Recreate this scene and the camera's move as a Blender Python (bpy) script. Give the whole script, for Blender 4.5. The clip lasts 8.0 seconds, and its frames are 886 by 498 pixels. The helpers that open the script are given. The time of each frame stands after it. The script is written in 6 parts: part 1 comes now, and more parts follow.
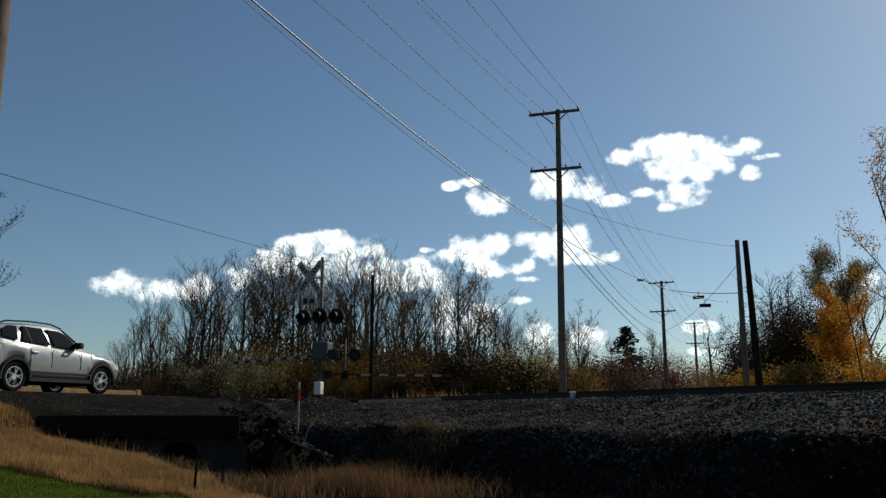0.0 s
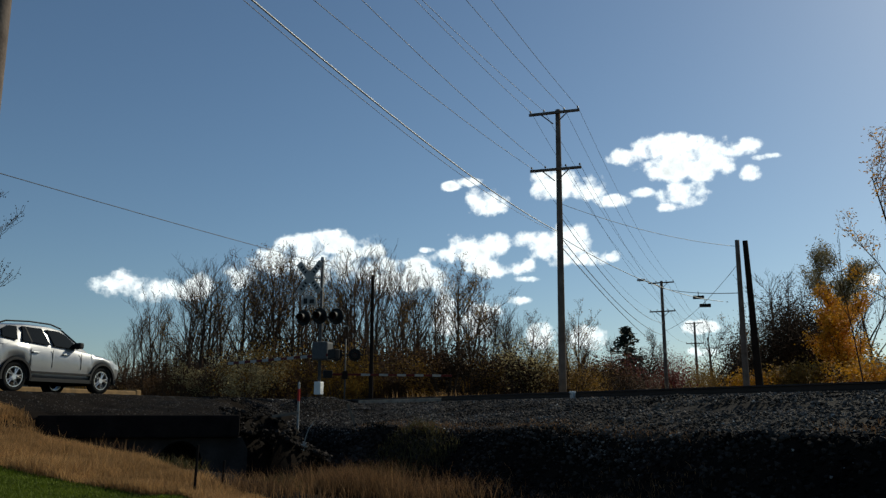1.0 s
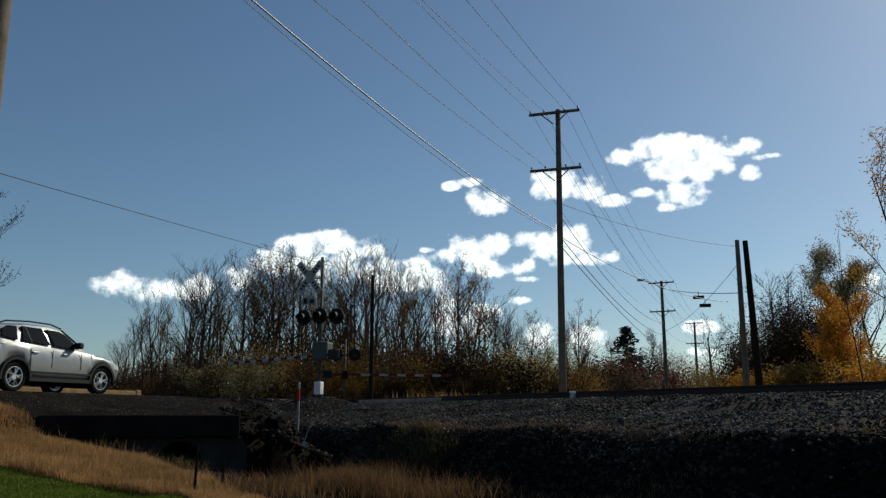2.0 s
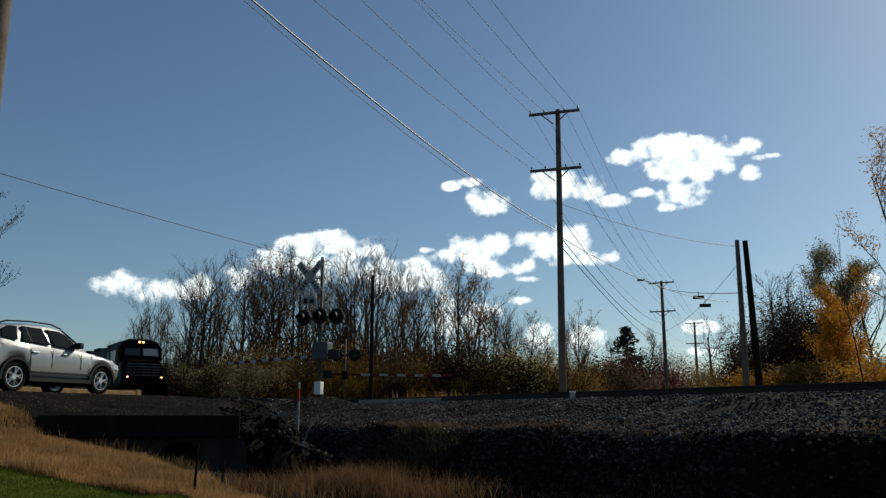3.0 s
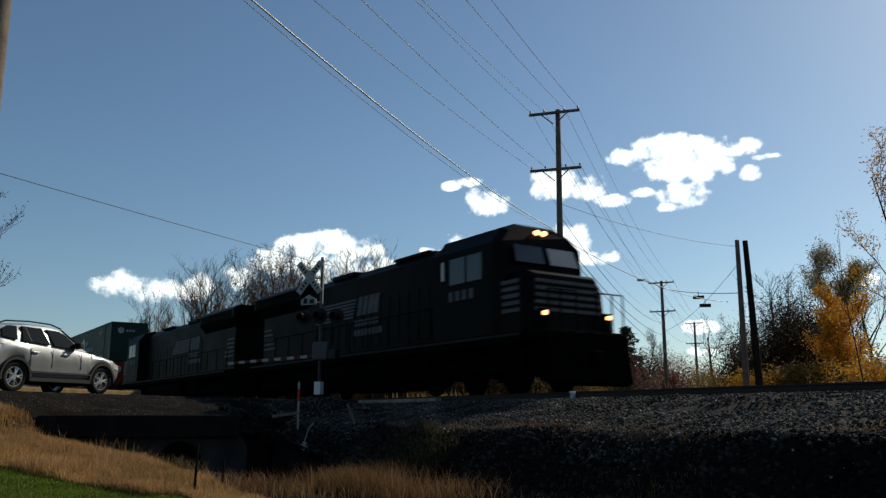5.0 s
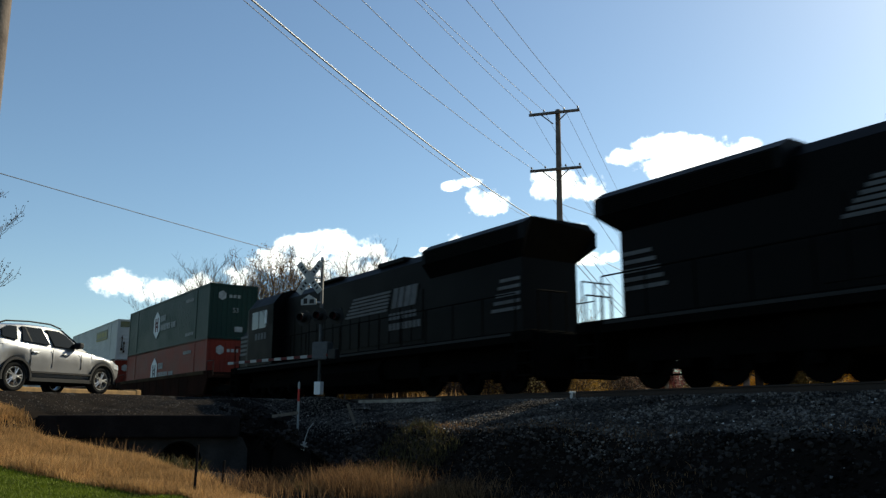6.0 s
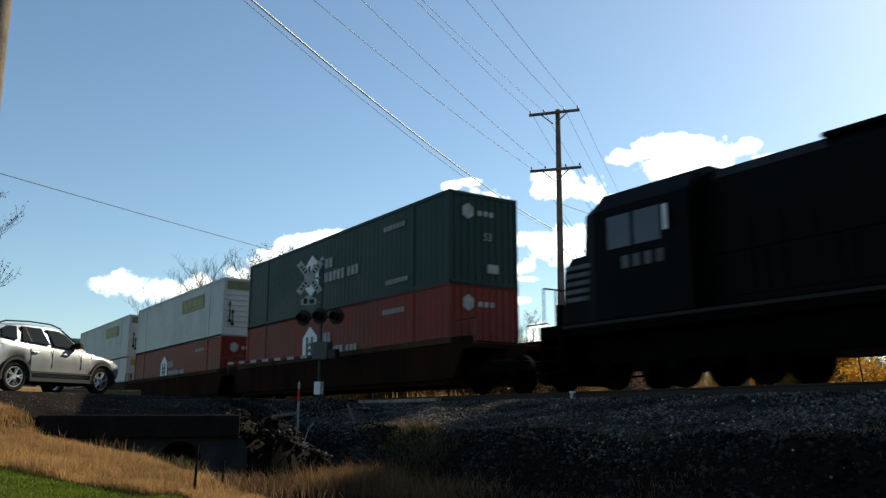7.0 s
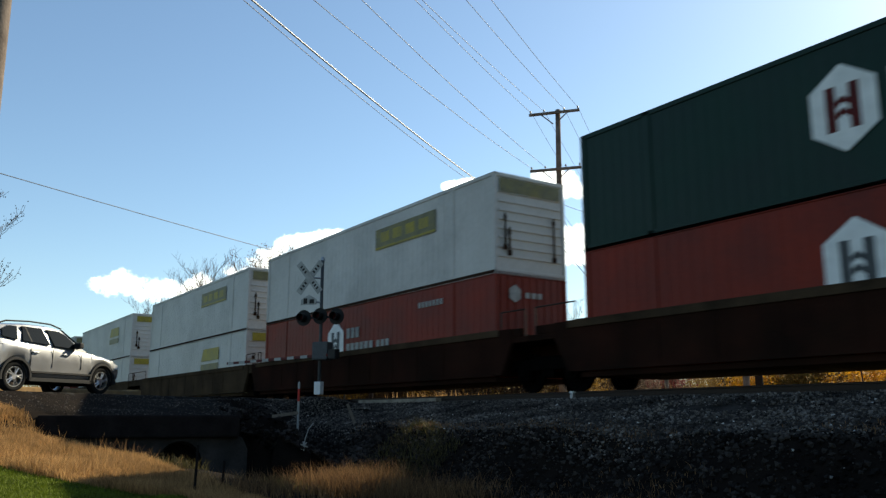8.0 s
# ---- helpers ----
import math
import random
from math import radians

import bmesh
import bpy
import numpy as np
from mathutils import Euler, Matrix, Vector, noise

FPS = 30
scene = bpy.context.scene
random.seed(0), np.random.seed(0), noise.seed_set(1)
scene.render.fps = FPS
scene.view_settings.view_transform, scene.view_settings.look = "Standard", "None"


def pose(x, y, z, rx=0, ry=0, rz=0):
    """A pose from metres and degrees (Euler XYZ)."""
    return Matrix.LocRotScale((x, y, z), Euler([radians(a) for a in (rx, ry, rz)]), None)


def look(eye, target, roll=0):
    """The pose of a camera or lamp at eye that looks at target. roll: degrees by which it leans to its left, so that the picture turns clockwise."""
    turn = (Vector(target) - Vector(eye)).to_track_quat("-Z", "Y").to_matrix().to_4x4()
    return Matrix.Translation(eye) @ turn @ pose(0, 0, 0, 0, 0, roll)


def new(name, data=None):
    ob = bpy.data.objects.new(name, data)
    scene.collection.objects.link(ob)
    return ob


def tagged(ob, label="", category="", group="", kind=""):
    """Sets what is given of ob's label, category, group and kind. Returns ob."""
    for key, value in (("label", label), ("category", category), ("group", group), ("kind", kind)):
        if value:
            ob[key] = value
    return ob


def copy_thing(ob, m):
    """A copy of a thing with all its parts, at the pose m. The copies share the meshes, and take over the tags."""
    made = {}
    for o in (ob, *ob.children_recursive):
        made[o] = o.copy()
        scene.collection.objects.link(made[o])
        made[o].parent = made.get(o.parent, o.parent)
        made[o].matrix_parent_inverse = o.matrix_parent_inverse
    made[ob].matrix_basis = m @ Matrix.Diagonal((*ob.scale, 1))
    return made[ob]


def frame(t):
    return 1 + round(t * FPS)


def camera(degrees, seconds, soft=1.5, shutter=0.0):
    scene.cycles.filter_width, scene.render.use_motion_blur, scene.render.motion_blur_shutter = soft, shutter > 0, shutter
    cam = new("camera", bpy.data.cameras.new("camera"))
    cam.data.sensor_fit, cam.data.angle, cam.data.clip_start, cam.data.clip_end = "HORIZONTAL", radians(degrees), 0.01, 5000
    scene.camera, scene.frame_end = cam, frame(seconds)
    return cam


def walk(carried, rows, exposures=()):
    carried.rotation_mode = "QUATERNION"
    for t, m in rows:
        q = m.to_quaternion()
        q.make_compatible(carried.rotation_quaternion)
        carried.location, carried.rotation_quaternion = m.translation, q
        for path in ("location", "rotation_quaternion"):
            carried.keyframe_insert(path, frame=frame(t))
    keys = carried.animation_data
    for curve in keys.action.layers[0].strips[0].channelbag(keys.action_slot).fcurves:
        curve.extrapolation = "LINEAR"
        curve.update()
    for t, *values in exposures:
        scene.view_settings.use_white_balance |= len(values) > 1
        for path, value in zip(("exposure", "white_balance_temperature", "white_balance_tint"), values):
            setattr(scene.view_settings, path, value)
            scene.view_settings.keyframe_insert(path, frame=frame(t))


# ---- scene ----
# The eye stands still, about a metre above a lawn beside the line.
EYE = (0.0, 0.0, 1.0)
PITCH = 11.37
cam = camera(56.2, 8.0, soft=1.35, shutter=0.2)
STAND = pose(0, 0, 1.0, 90 + PITCH, 0, 0)
walk(cam, [(0.0, STAND), (8.0, STAND)],
     exposures=[(0.0, -0.05, 6240, 1), (4.6, -0.05, 6240, 1), (5.2, 0.4, 6430, 1), (5.8, 0.8, 6620, 0), (6.5, 0.95, 6700, 0), (7.2, 1.07, 6780, 0), (8.0, 1.3, 6850, 1)])

# ---- world and sun ----
SUN_AZ, SUN_EL = 47.0, 33.0          # degrees right of the view, degrees above the horizon


def dir_of(az, el):
    a, e = radians(az), radians(el)
    return Vector((math.sin(a) * math.cos(e), math.cos(a) * math.cos(e), math.sin(e)))


def make_world():
    world = bpy.data.worlds.new("sky")
    scene.world = world
    world.use_nodes = True
    nt = world.node_tree
    nt.nodes.clear()
    N, L = nt.nodes.new, nt.links.new
    sky = N("ShaderNodeTexSky")
    sky.sky_type = 'NISHITA'
    sky.sun_disc = False
    sky.sun_elevation = radians(SUN_EL)
    sky.sun_rotation = radians(SUN_AZ)
    sky.altitude = 200
    sky.air_density, sky.dust_density, sky.ozone_density = 1.0, 0.55, 3.0
    geo = N("ShaderNodeTexCoord")

    def math_node(op, a, b=None, c=None):
        m = N("ShaderNodeMath")
        m.operation = op
        for i, v in enumerate((a, b, c)):
            if v is None:
                continue
            if isinstance(v, (int, float)):
                m.inputs[i].default_value = v
            else:
                L(v, m.inputs[i])
        return m.outputs[0]

    def vec_node(op, a, b):
        m = N("ShaderNodeVectorMath")
        m.operation = op
        for i, v in enumerate((a, b)):
            if isinstance(v, (tuple, Vector)):
                m.inputs[i].default_value = tuple(v)
            else:
                L(v, m.inputs[i])
        return m

    # cloud edges: two scales of noise on the direction
    n1 = N("ShaderNodeTexNoise")
    n1.inputs["Scale"].default_value = 34.0
    n1.inputs["Detail"].default_value = 9.0
    n1.inputs["Roughness"].default_value = 0.58
    L(geo.outputs["Generated"], n1.inputs["Vector"])
    # puffs of cloud: azimuth, elevation, half width, half height (degrees)
    puffs = CLOUDS
    sep = N("ShaderNodeSeparateXYZ")
    L(geo.outputs["Generated"], sep.inputs[0])
    az = math_node('MULTIPLY', math_node('ARCTAN2', sep.outputs[0], sep.outputs[1]), 180 / math.pi)
    el = math_node('MULTIPLY', math_node('ARCSINE', sep.outputs[2]), 180 / math.pi)
    wob = math_node('MULTIPLY', math_node('SUBTRACT', n1.outputs["Fac"], 0.485), 6.2)
    total = None
    for a, e, w, h in puffs:
        dx = math_node('DIVIDE', math_node('SUBTRACT', az, a), w * 1.02)
        dy = math_node('DIVIDE', math_node('SUBTRACT', el, e), h * 1.12)
        rr = math_node('ADD', math_node('MULTIPLY', dx, dx), math_node('MULTIPLY', dy, dy))
        m = math_node('SUBTRACT', 1.0, rr)
        total = m if total is None else math_node('MAXIMUM', total, m)
    dens = math_node('ADD', math_node('MAXIMUM', total, -3.0), wob)
    ramp = N("ShaderNodeMapRange")
    ramp.interpolation_type = 'SMOOTHSTEP'
    ramp.inputs["From Min"].default_value = -0.25
    ramp.inputs["From Max"].default_value = 1.05
    L(dens, ramp.inputs["Value"])
    # thicker cloud has a faintly grey heart
    heart = N("ShaderNodeMapRange")
    heart.inputs["From Min"].default_value = 0.9
    heart.inputs["From Max"].default_value = 1.8
    heart.inputs["To Min"].default_value = 1.0
    heart.inputs["To Max"].default_value = 0.72
    L(dens, heart.inputs["Value"])
    tint = N("ShaderNodeVectorMath")
    tint.operation = 'SCALE'
    tint.inputs[0].default_value = CLOUD_COLOUR
    L(heart.outputs[0], tint.inputs["Scale"])
    mix = N("ShaderNodeMix")
    mix.data_type = 'RGBA'
    L(ramp.outputs[0], mix.inputs["Factor"])
    L(sky.outputs[0], mix.inputs["A"])
    L(tint.outputs[0], mix.inputs["B"])
    bg = N("ShaderNodeBackground")
    bg.inputs["Strength"].default_value = SKY_STRENGTH
    L(mix.outputs["Result"], bg.inputs["Color"])
    out = N("ShaderNodeOutputWorld")
    L(bg.outputs[0], out.inputs[0])


SKY_STRENGTH = 0.074
CLOUD_COLOUR = (17.0, 17.0, 17.2)
# each cloud as puffs: azimuth, elevation, half width, half height, in degrees
LARGE_CLOUD = [(14.2, 17.9, 1.1, 0.7), (15.7, 17.7, 1.7, 0.8), (18.0, 17.4, 2.2, 0.8), (20.2, 17.3, 1.8, 0.5), (22.3, 16.5, 0.9, 0.2), (12.7, 17.4, 1.1, 0.5), (16.1, 16.4, 1.7, 0.9),
               (18.3, 16.1, 1.8, 0.8), (21.0, 15.6, 0.7, 0.4), (16.3, 14.5, 1.5, 0.7), (15.7, 13.8, 0.9, 0.3), (14.1, 14.8, 0.8, 0.3), (17.5, 14.8, 1.0, 0.5)]
POLE_CLOUD = [(8.5, 15.5, 1.6, 0.9), (10.0, 15.3, 1.6, 0.8), (11.7, 14.4, 1.2, 0.4), (7.0, 15.6, 0.9, 0.7)]
SMALL_CLOUD = [(1.9, 16.0, 1.0, 0.3), (0.6, 15.7, 0.7, 0.3), (3.0, 14.7, 1.4, 0.8), (3.5, 14.2, 1.0, 0.5)]
LONG_CLOUD = [(2.6, 11.3, 2.3, 1.0), (0.6, 10.9, 1.6, 0.5), (-1.0, 11.3, 0.6, 0.2), (3.4, 10.2, 2.4, 0.7), (5.8, 11.9, 1.0, 0.5), (8.9, 11.4, 1.7, 1.1), (7.2, 11.5, 1.2, 0.8),
              (10.1, 10.6, 1.5, 0.5), (11.8, 10.6, 0.7, 0.3), (5.7, 9.2, 0.9, 0.2), (5.5, 7.8, 0.9, 0.3)]
WOODS_CLOUD = [(-7.3, 11.6, 2.2, 0.9), (-9.4, 11.4, 1.8, 0.7), (-5.3, 11.1, 1.4, 0.5), (-11.9, 10.0, 1.9, 0.8), (-13.7, 9.5, 1.5, 0.8), (-7.3, 10.0, 3.5, 1.0), (-2.7, 10.2, 1.8, 0.7), (-2.5, 9.3, 2.8, 0.9), (1.4, 6.7, 2.7, 1.2)]
ROAD_CLOUD = [(-21.7, 8.3, 1.3, 0.7), (-20.0, 8.2, 1.7, 0.8), (-18.1, 8.3, 1.6, 0.7), (-16.6, 8.5, 1.3, 0.7)]
LOW_CLOUD = [(9.9, 5.1, 1.5, 0.7), (17.3, 5.7, 1.2, 0.4), (17.4, 4.1, 1.1, 0.3), (6.8, 5.2, 1.1, 0.8), (27.2, 8.3, 0.9, 0.3)]
CLOUDS = LARGE_CLOUD + POLE_CLOUD + SMALL_CLOUD + LONG_CLOUD + WOODS_CLOUD + ROAD_CLOUD + LOW_CLOUD
make_world()
sun = new("sun", bpy.data.lights.new("sun", 'SUN'))
sun.data.energy = 4.3
sun.data.angle = radians(0.53)
sun.data.color = (1.0, 0.88, 0.72)
sun.matrix_world = look(dir_of(SUN_AZ, SUN_EL) * 200, (0, 0, 0))

# ---- axes of the line and of the road ----
TRACK_DEG = -56.0                     # the line's heading
T = Vector((math.cos(radians(56.0)), -math.sin(radians(56.0)), 0))
NRM = Vector((math.sin(radians(56.0)), math.cos(radians(56.0)), 0))
TRACK_OFF = 14.917
RAIL_Z = 1.58
TRACK = pose(*(NRM * TRACK_OFF), 0, 0, TRACK_DEG)
ROAD_U = Vector((0.358, 0.934, 0))
ROAD_R = Vector((0.934, -0.358, 0))
ROAD_O = Vector((-10.2, 20.0, 0))     # under the car's right rear wheel
ROAD_Z = 1.56


def on_track(s, n, z=0.0):
    v = T * s + NRM * (TRACK_OFF + n)
    return Vector((v.x, v.y, z))


def on_road(u, r, z=0.0):
    v = ROAD_O + ROAD_U * u + ROAD_R * r
    return Vector((v.x, v.y, z))


# ---- mesh building ----
class Geo:
    """Vertices and faces of one mesh."""

    def __init__(self):
        self.v, self.f, self.m = [], [], []

    def add(self, verts, faces, mat=0):
        o = len(self.v)
        self.v.extend([tuple(p) for p in verts])
        self.f.extend([tuple(i + o for i in f) for f in faces])
        self.m.extend([mat] * len(faces))
        return self

    def box(self, x0, x1, y0, y1, z0, z1, mat=0, b=0.0):
        """A box; b cuts its twelve edges."""
        if b <= 0:
            vs = [(x, y, z) for x in (x0, x1) for y in (y0, y1) for z in (z0, z1)]
            fs = [(0, 1, 3, 2), (4, 6, 7, 5), (0, 4, 5, 1), (2, 3, 7, 6), (0, 2, 6, 4), (1, 5, 7, 3)]
            return self.add(vs, fs, mat)
        bm = bmesh.new()
        bmesh.ops.create_cube(bm, size=1.0)
        for v in bm.verts:
            v.co = ((x0 + x1) / 2 + v.co.x * (x1 - x0), (y0 + y1) / 2 + v.co.y * (y1 - y0), (z0 + z1) / 2 + v.co.z * (z1 - z0))
        bmesh.ops.bevel(bm, geom=bm.edges[:], offset=b, segments=2, affect='EDGES', profile=0.6)
        return self.take(bm, mat)

    def take(self, bm, mat=0, m=None):
        if m is not None:
            bm.transform(m)
        bm.verts.index_update()
        self.add([v.co[:] for v in bm.verts], [[v.index for v in f.verts] for f in bm.faces], mat)
        bm.free()
        return self

    def prism(self, pts, y0, y1, mat=0, axis='y'):
        """A flat outline swept from y0 to y1 along an axis."""
        n = len(pts)
        def put(a, b, c):
            return {'y': (a, c, b), 'x': (c, a, b), 'z': (a, b, c)}[axis]
        vs = [put(a, b, y0) for a, b in pts] + [put(a, b, y1) for a, b in pts]
        fs = [tuple(range(n)), tuple(range(2 * n - 1, n - 1, -1))]
        fs += [(i, i + n, (i + 1) % n + n, (i + 1) % n) for i in range(n)]
        return self.add(vs, fs, mat)

    def tube(self, a, b, ra, rb=None, seg=8, mat=0, caps=True):
        rb = ra if rb is None else rb
        a, b = Vector(a), Vector(b)
        d = (b - a).normalized()
        x = d.orthogonal().normalized()
        y = d.cross(x)
        vs = []
        for c, r in ((a, ra), (b, rb)):
            for i in range(seg):
                w = 2 * math.pi * i / seg
                vs.append(c + x * (r * math.cos(w)) + y * (r * math.sin(w)))
        fs = [(i, (i + 1) % seg, seg + (i + 1) % seg, seg + i) for i in range(seg)]
        if caps:
            fs += [tuple(range(seg - 1, -1, -1)), tuple(range(seg, 2 * seg))]
        return self.add(vs, fs, mat)

    def path(self, pts, r, seg=6, mat=0):
        for a, b in zip(pts, pts[1:]):
            self.tube(a, b, r, r, seg, mat)
        return self

    def ring(self, c, axis, r0, r1, w, seg=28, mat=0):
        """A ring with a square section round c, its axis along axis."""
        axis = Vector(axis).normalized()
        x = axis.orthogonal().normalized()
        y = axis.cross(x)
        vs, fs = [], []
        c = Vector(c)
        for i in range(seg):
            a = 2 * math.pi * i / seg
            d = x * math.cos(a) + y * math.sin(a)
            for r, h in ((r0, -w / 2), (r1, -w / 2), (r1, w / 2), (r0, w / 2)):
                vs.append(c + d * r + axis * h)
        for i in range(seg):
            j = (i + 1) % seg
            for k in range(4):
                l = (k + 1) % 4
                fs.append((i * 4 + k, i * 4 + l, j * 4 + l, j * 4 + k))
        return self.add(vs, fs, mat)

    def loft(self, rings, mat=0, closed=True, caps=True):
        n = len(rings[0])
        vs = [p for r in rings for p in r]
        fs = []
        for k in range(len(rings) - 1):
            for i in range(n if closed else n - 1):
                j = (i + 1) % n
                fs.append((k * n + i, k * n + j, (k + 1) * n + j, (k + 1) * n + i))
        if caps:
            fs.append(tuple(range(n - 1, -1, -1)))
            fs.append(tuple(range((len(rings) - 1) * n, len(rings) * n)))
        return self.add(vs, fs, mat)

    def mesh(self, name, mats, smooth=False):
        me = bpy.data.meshes.new(name)
        me.from_pydata([tuple(p) for p in self.v], [], self.f)
        for m in (mats if isinstance(mats, (list, tuple)) else [mats]):
            me.materials.append(m)
        if any(self.m):
            me.polygons.foreach_set("material_index", self.m)
        if smooth:
            me.polygons.foreach_set("use_smooth", [True] * len(me.polygons))
        bm = bmesh.new()
        bm.from_mesh(me)
        if len(bm.faces) < 60000:
            bmesh.ops.recalc_face_normals(bm, faces=bm.faces[:])
        bm.to_mesh(me)
        bm.free()
        me.update()
        return me


def part(name, geo, material, parent=None, label="", smooth=False, m=None):
    """Links a mesh as one object, under a thing or under a part where parent is given."""
    data = geo.mesh(name, material, smooth) if isinstance(geo, Geo) else geo
    ob = new(name, data)
    if parent is not None:
        ob.parent = parent
    if m is not None:
        ob.matrix_basis = m
    if label:
        tagged(ob, label)
    return ob


def thing(name, label, category, m=None, group="", kind=""):
    ob = new(name)
    ob.empty_display_size = 0.2
    tagged(ob, label, category, group, kind)
    if m is not None:
        ob.matrix_basis = m
    return ob


# ---- materials ----
def mat(name, a, b=None, rough=0.7, metal=0.0, scale=6.0, fine=60.0, bump=0.15, dirt=None, dirt_amount=0.0, spec=0.2, coat=0.0, per_piece=0.0, through_light=0.0):
    """Two colours blended by coarse and fine noise, with relief and optional stains."""
    m = bpy.data.materials.new(name)
    m.use_nodes = True
    nt = m.node_tree
    N, L = nt.nodes.new, nt.links.new
    bsdf = nt.nodes["Principled BSDF"]
    b = b or tuple(c * 0.75 for c in a)
    tc = N("ShaderNodeTexCoord")
    n1, n2 = N("ShaderNodeTexNoise"), N("ShaderNodeTexNoise")
    n1.inputs["Scale"].default_value, n1.inputs["Detail"].default_value = scale, 4.0
    n2.inputs["Scale"].default_value, n2.inputs["Detail"].default_value = fine, 3.0
    for n in (n1, n2):
        L(tc.outputs["Object"], n.inputs["Vector"])
    add = N("ShaderNodeMath")
    add.operation = 'ADD'
    half = N("ShaderNodeMath")
    half.operation = 'MULTIPLY'
    half.inputs[1].default_value = 0.45
    L(n2.outputs["Fac"], half.inputs[0])
    L(n1.outputs["Fac"], add.inputs[0])
    L(half.outputs[0], add.inputs[1])
    ramp = N("ShaderNodeMapRange")
    ramp.inputs["From Min"].default_value, ramp.inputs["From Max"].default_value = 0.5, 0.95
    L(add.outputs[0], ramp.inputs["Value"])
    mix = N("ShaderNodeMix")
    mix.data_type = 'RGBA'
    mix.inputs["A"].default_value, mix.inputs["B"].default_value = (*b, 1), (*a, 1)
    L(ramp.outputs[0], mix.inputs["Factor"])
    col = mix.outputs["Result"]
    if per_piece:
        oi = N("ShaderNodeNewGeometry")
        hsv = N("ShaderNodeHueSaturation")
        mr = N("ShaderNodeMapRange")
        mr.inputs["To Min"].default_value, mr.inputs["To Max"].default_value = 1 - per_piece, 1 + per_piece
        L(oi.outputs["Random Per Island"], mr.inputs["Value"])
        L(mr.outputs[0], hsv.inputs["Value"])
        L(col, hsv.inputs["Color"])
        col = hsv.outputs["Color"]
    if dirt:
        n3 = N("ShaderNodeTexNoise")
        n3.inputs["Scale"].default_value, n3.inputs["Detail"].default_value = scale * 0.6, 8.0
        n3.inputs["Roughness"].default_value = 0.7
        L(tc.outputs["Object"], n3.inputs["Vector"])
        r3 = N("ShaderNodeMapRange")
        r3.inputs["From Min"].default_value, r3.inputs["From Max"].default_value = 0.62 - 0.25 * dirt_amount, 0.8
        r3.inputs["To Max"].default_value = dirt_amount
        L(n3.outputs["Fac"], r3.inputs["Value"])
        mx = N("ShaderNodeMix")
        mx.data_type = 'RGBA'
        mx.inputs["B"].default_value = (*dirt, 1)
        L(r3.outputs[0], mx.inputs["Factor"])
        L(col, mx.inputs["A"])
        col = mx.outputs["Result"]
    L(col, bsdf.inputs["Base Color"])
    rr = N("ShaderNodeMapRange")
    rr.inputs["To Min"].default_value, rr.inputs["To Max"].default_value = max(0.03, rough - 0.12), min(1, rough + 0.12)
    L(n1.outputs["Fac"], rr.inputs["Value"])
    L(rr.outputs[0], bsdf.inputs["Roughness"])
    bsdf.inputs["Metallic"].default_value = metal
    bsdf.inputs["Specular IOR Level"].default_value = spec * (0.12 if rough >= 0.85 else 1.0)
    bsdf.inputs["Coat Weight"].default_value = coat
    if through_light:
        # thin leaf: part of the light comes through from behind
        tr = N("ShaderNodeBsdfTranslucent")
        L(col, tr.inputs["Color"])
        both = N("ShaderNodeMixShader")
        both.inputs[0].default_value = through_light
        L(bsdf.outputs[0], both.inputs[1])
        L(tr.outputs[0], both.inputs[2])
        L(both.outputs[0], nt.nodes["Material Output"].inputs["Surface"])
    if bump:
        bp = N("ShaderNodeBump")
        bp.inputs["Strength"].default_value = bump
        bp.inputs["Distance"].default_value = 0.02
        L(add.outputs[0], bp.inputs["Height"])
        L(bp.outputs[0], bsdf.inputs["Normal"])
    return m


def glow(name, colour, strength):
    m = bpy.data.materials.new(name)
    m.use_nodes = True
    b = m.node_tree.nodes["Principled BSDF"]
    b.inputs["Base Color"].default_value = (*colour, 1)
    b.inputs["Emission Color"].default_value = (*colour, 1)
    b.inputs["Emission Strength"].default_value = strength
    return m


def glassy(name, tint, rough=0.03, spec=0.5):
    """Dark tinted window glass."""
    m = bpy.data.materials.new(name)
    m.use_nodes = True
    b = m.node_tree.nodes["Principled BSDF"]
    b.inputs["Base Color"].default_value = (*tint, 1)
    b.inputs["Roughness"].default_value = rough
    b.inputs["IOR"].default_value = 1.5
    b.inputs["Specular IOR Level"].default_value = spec
    return m


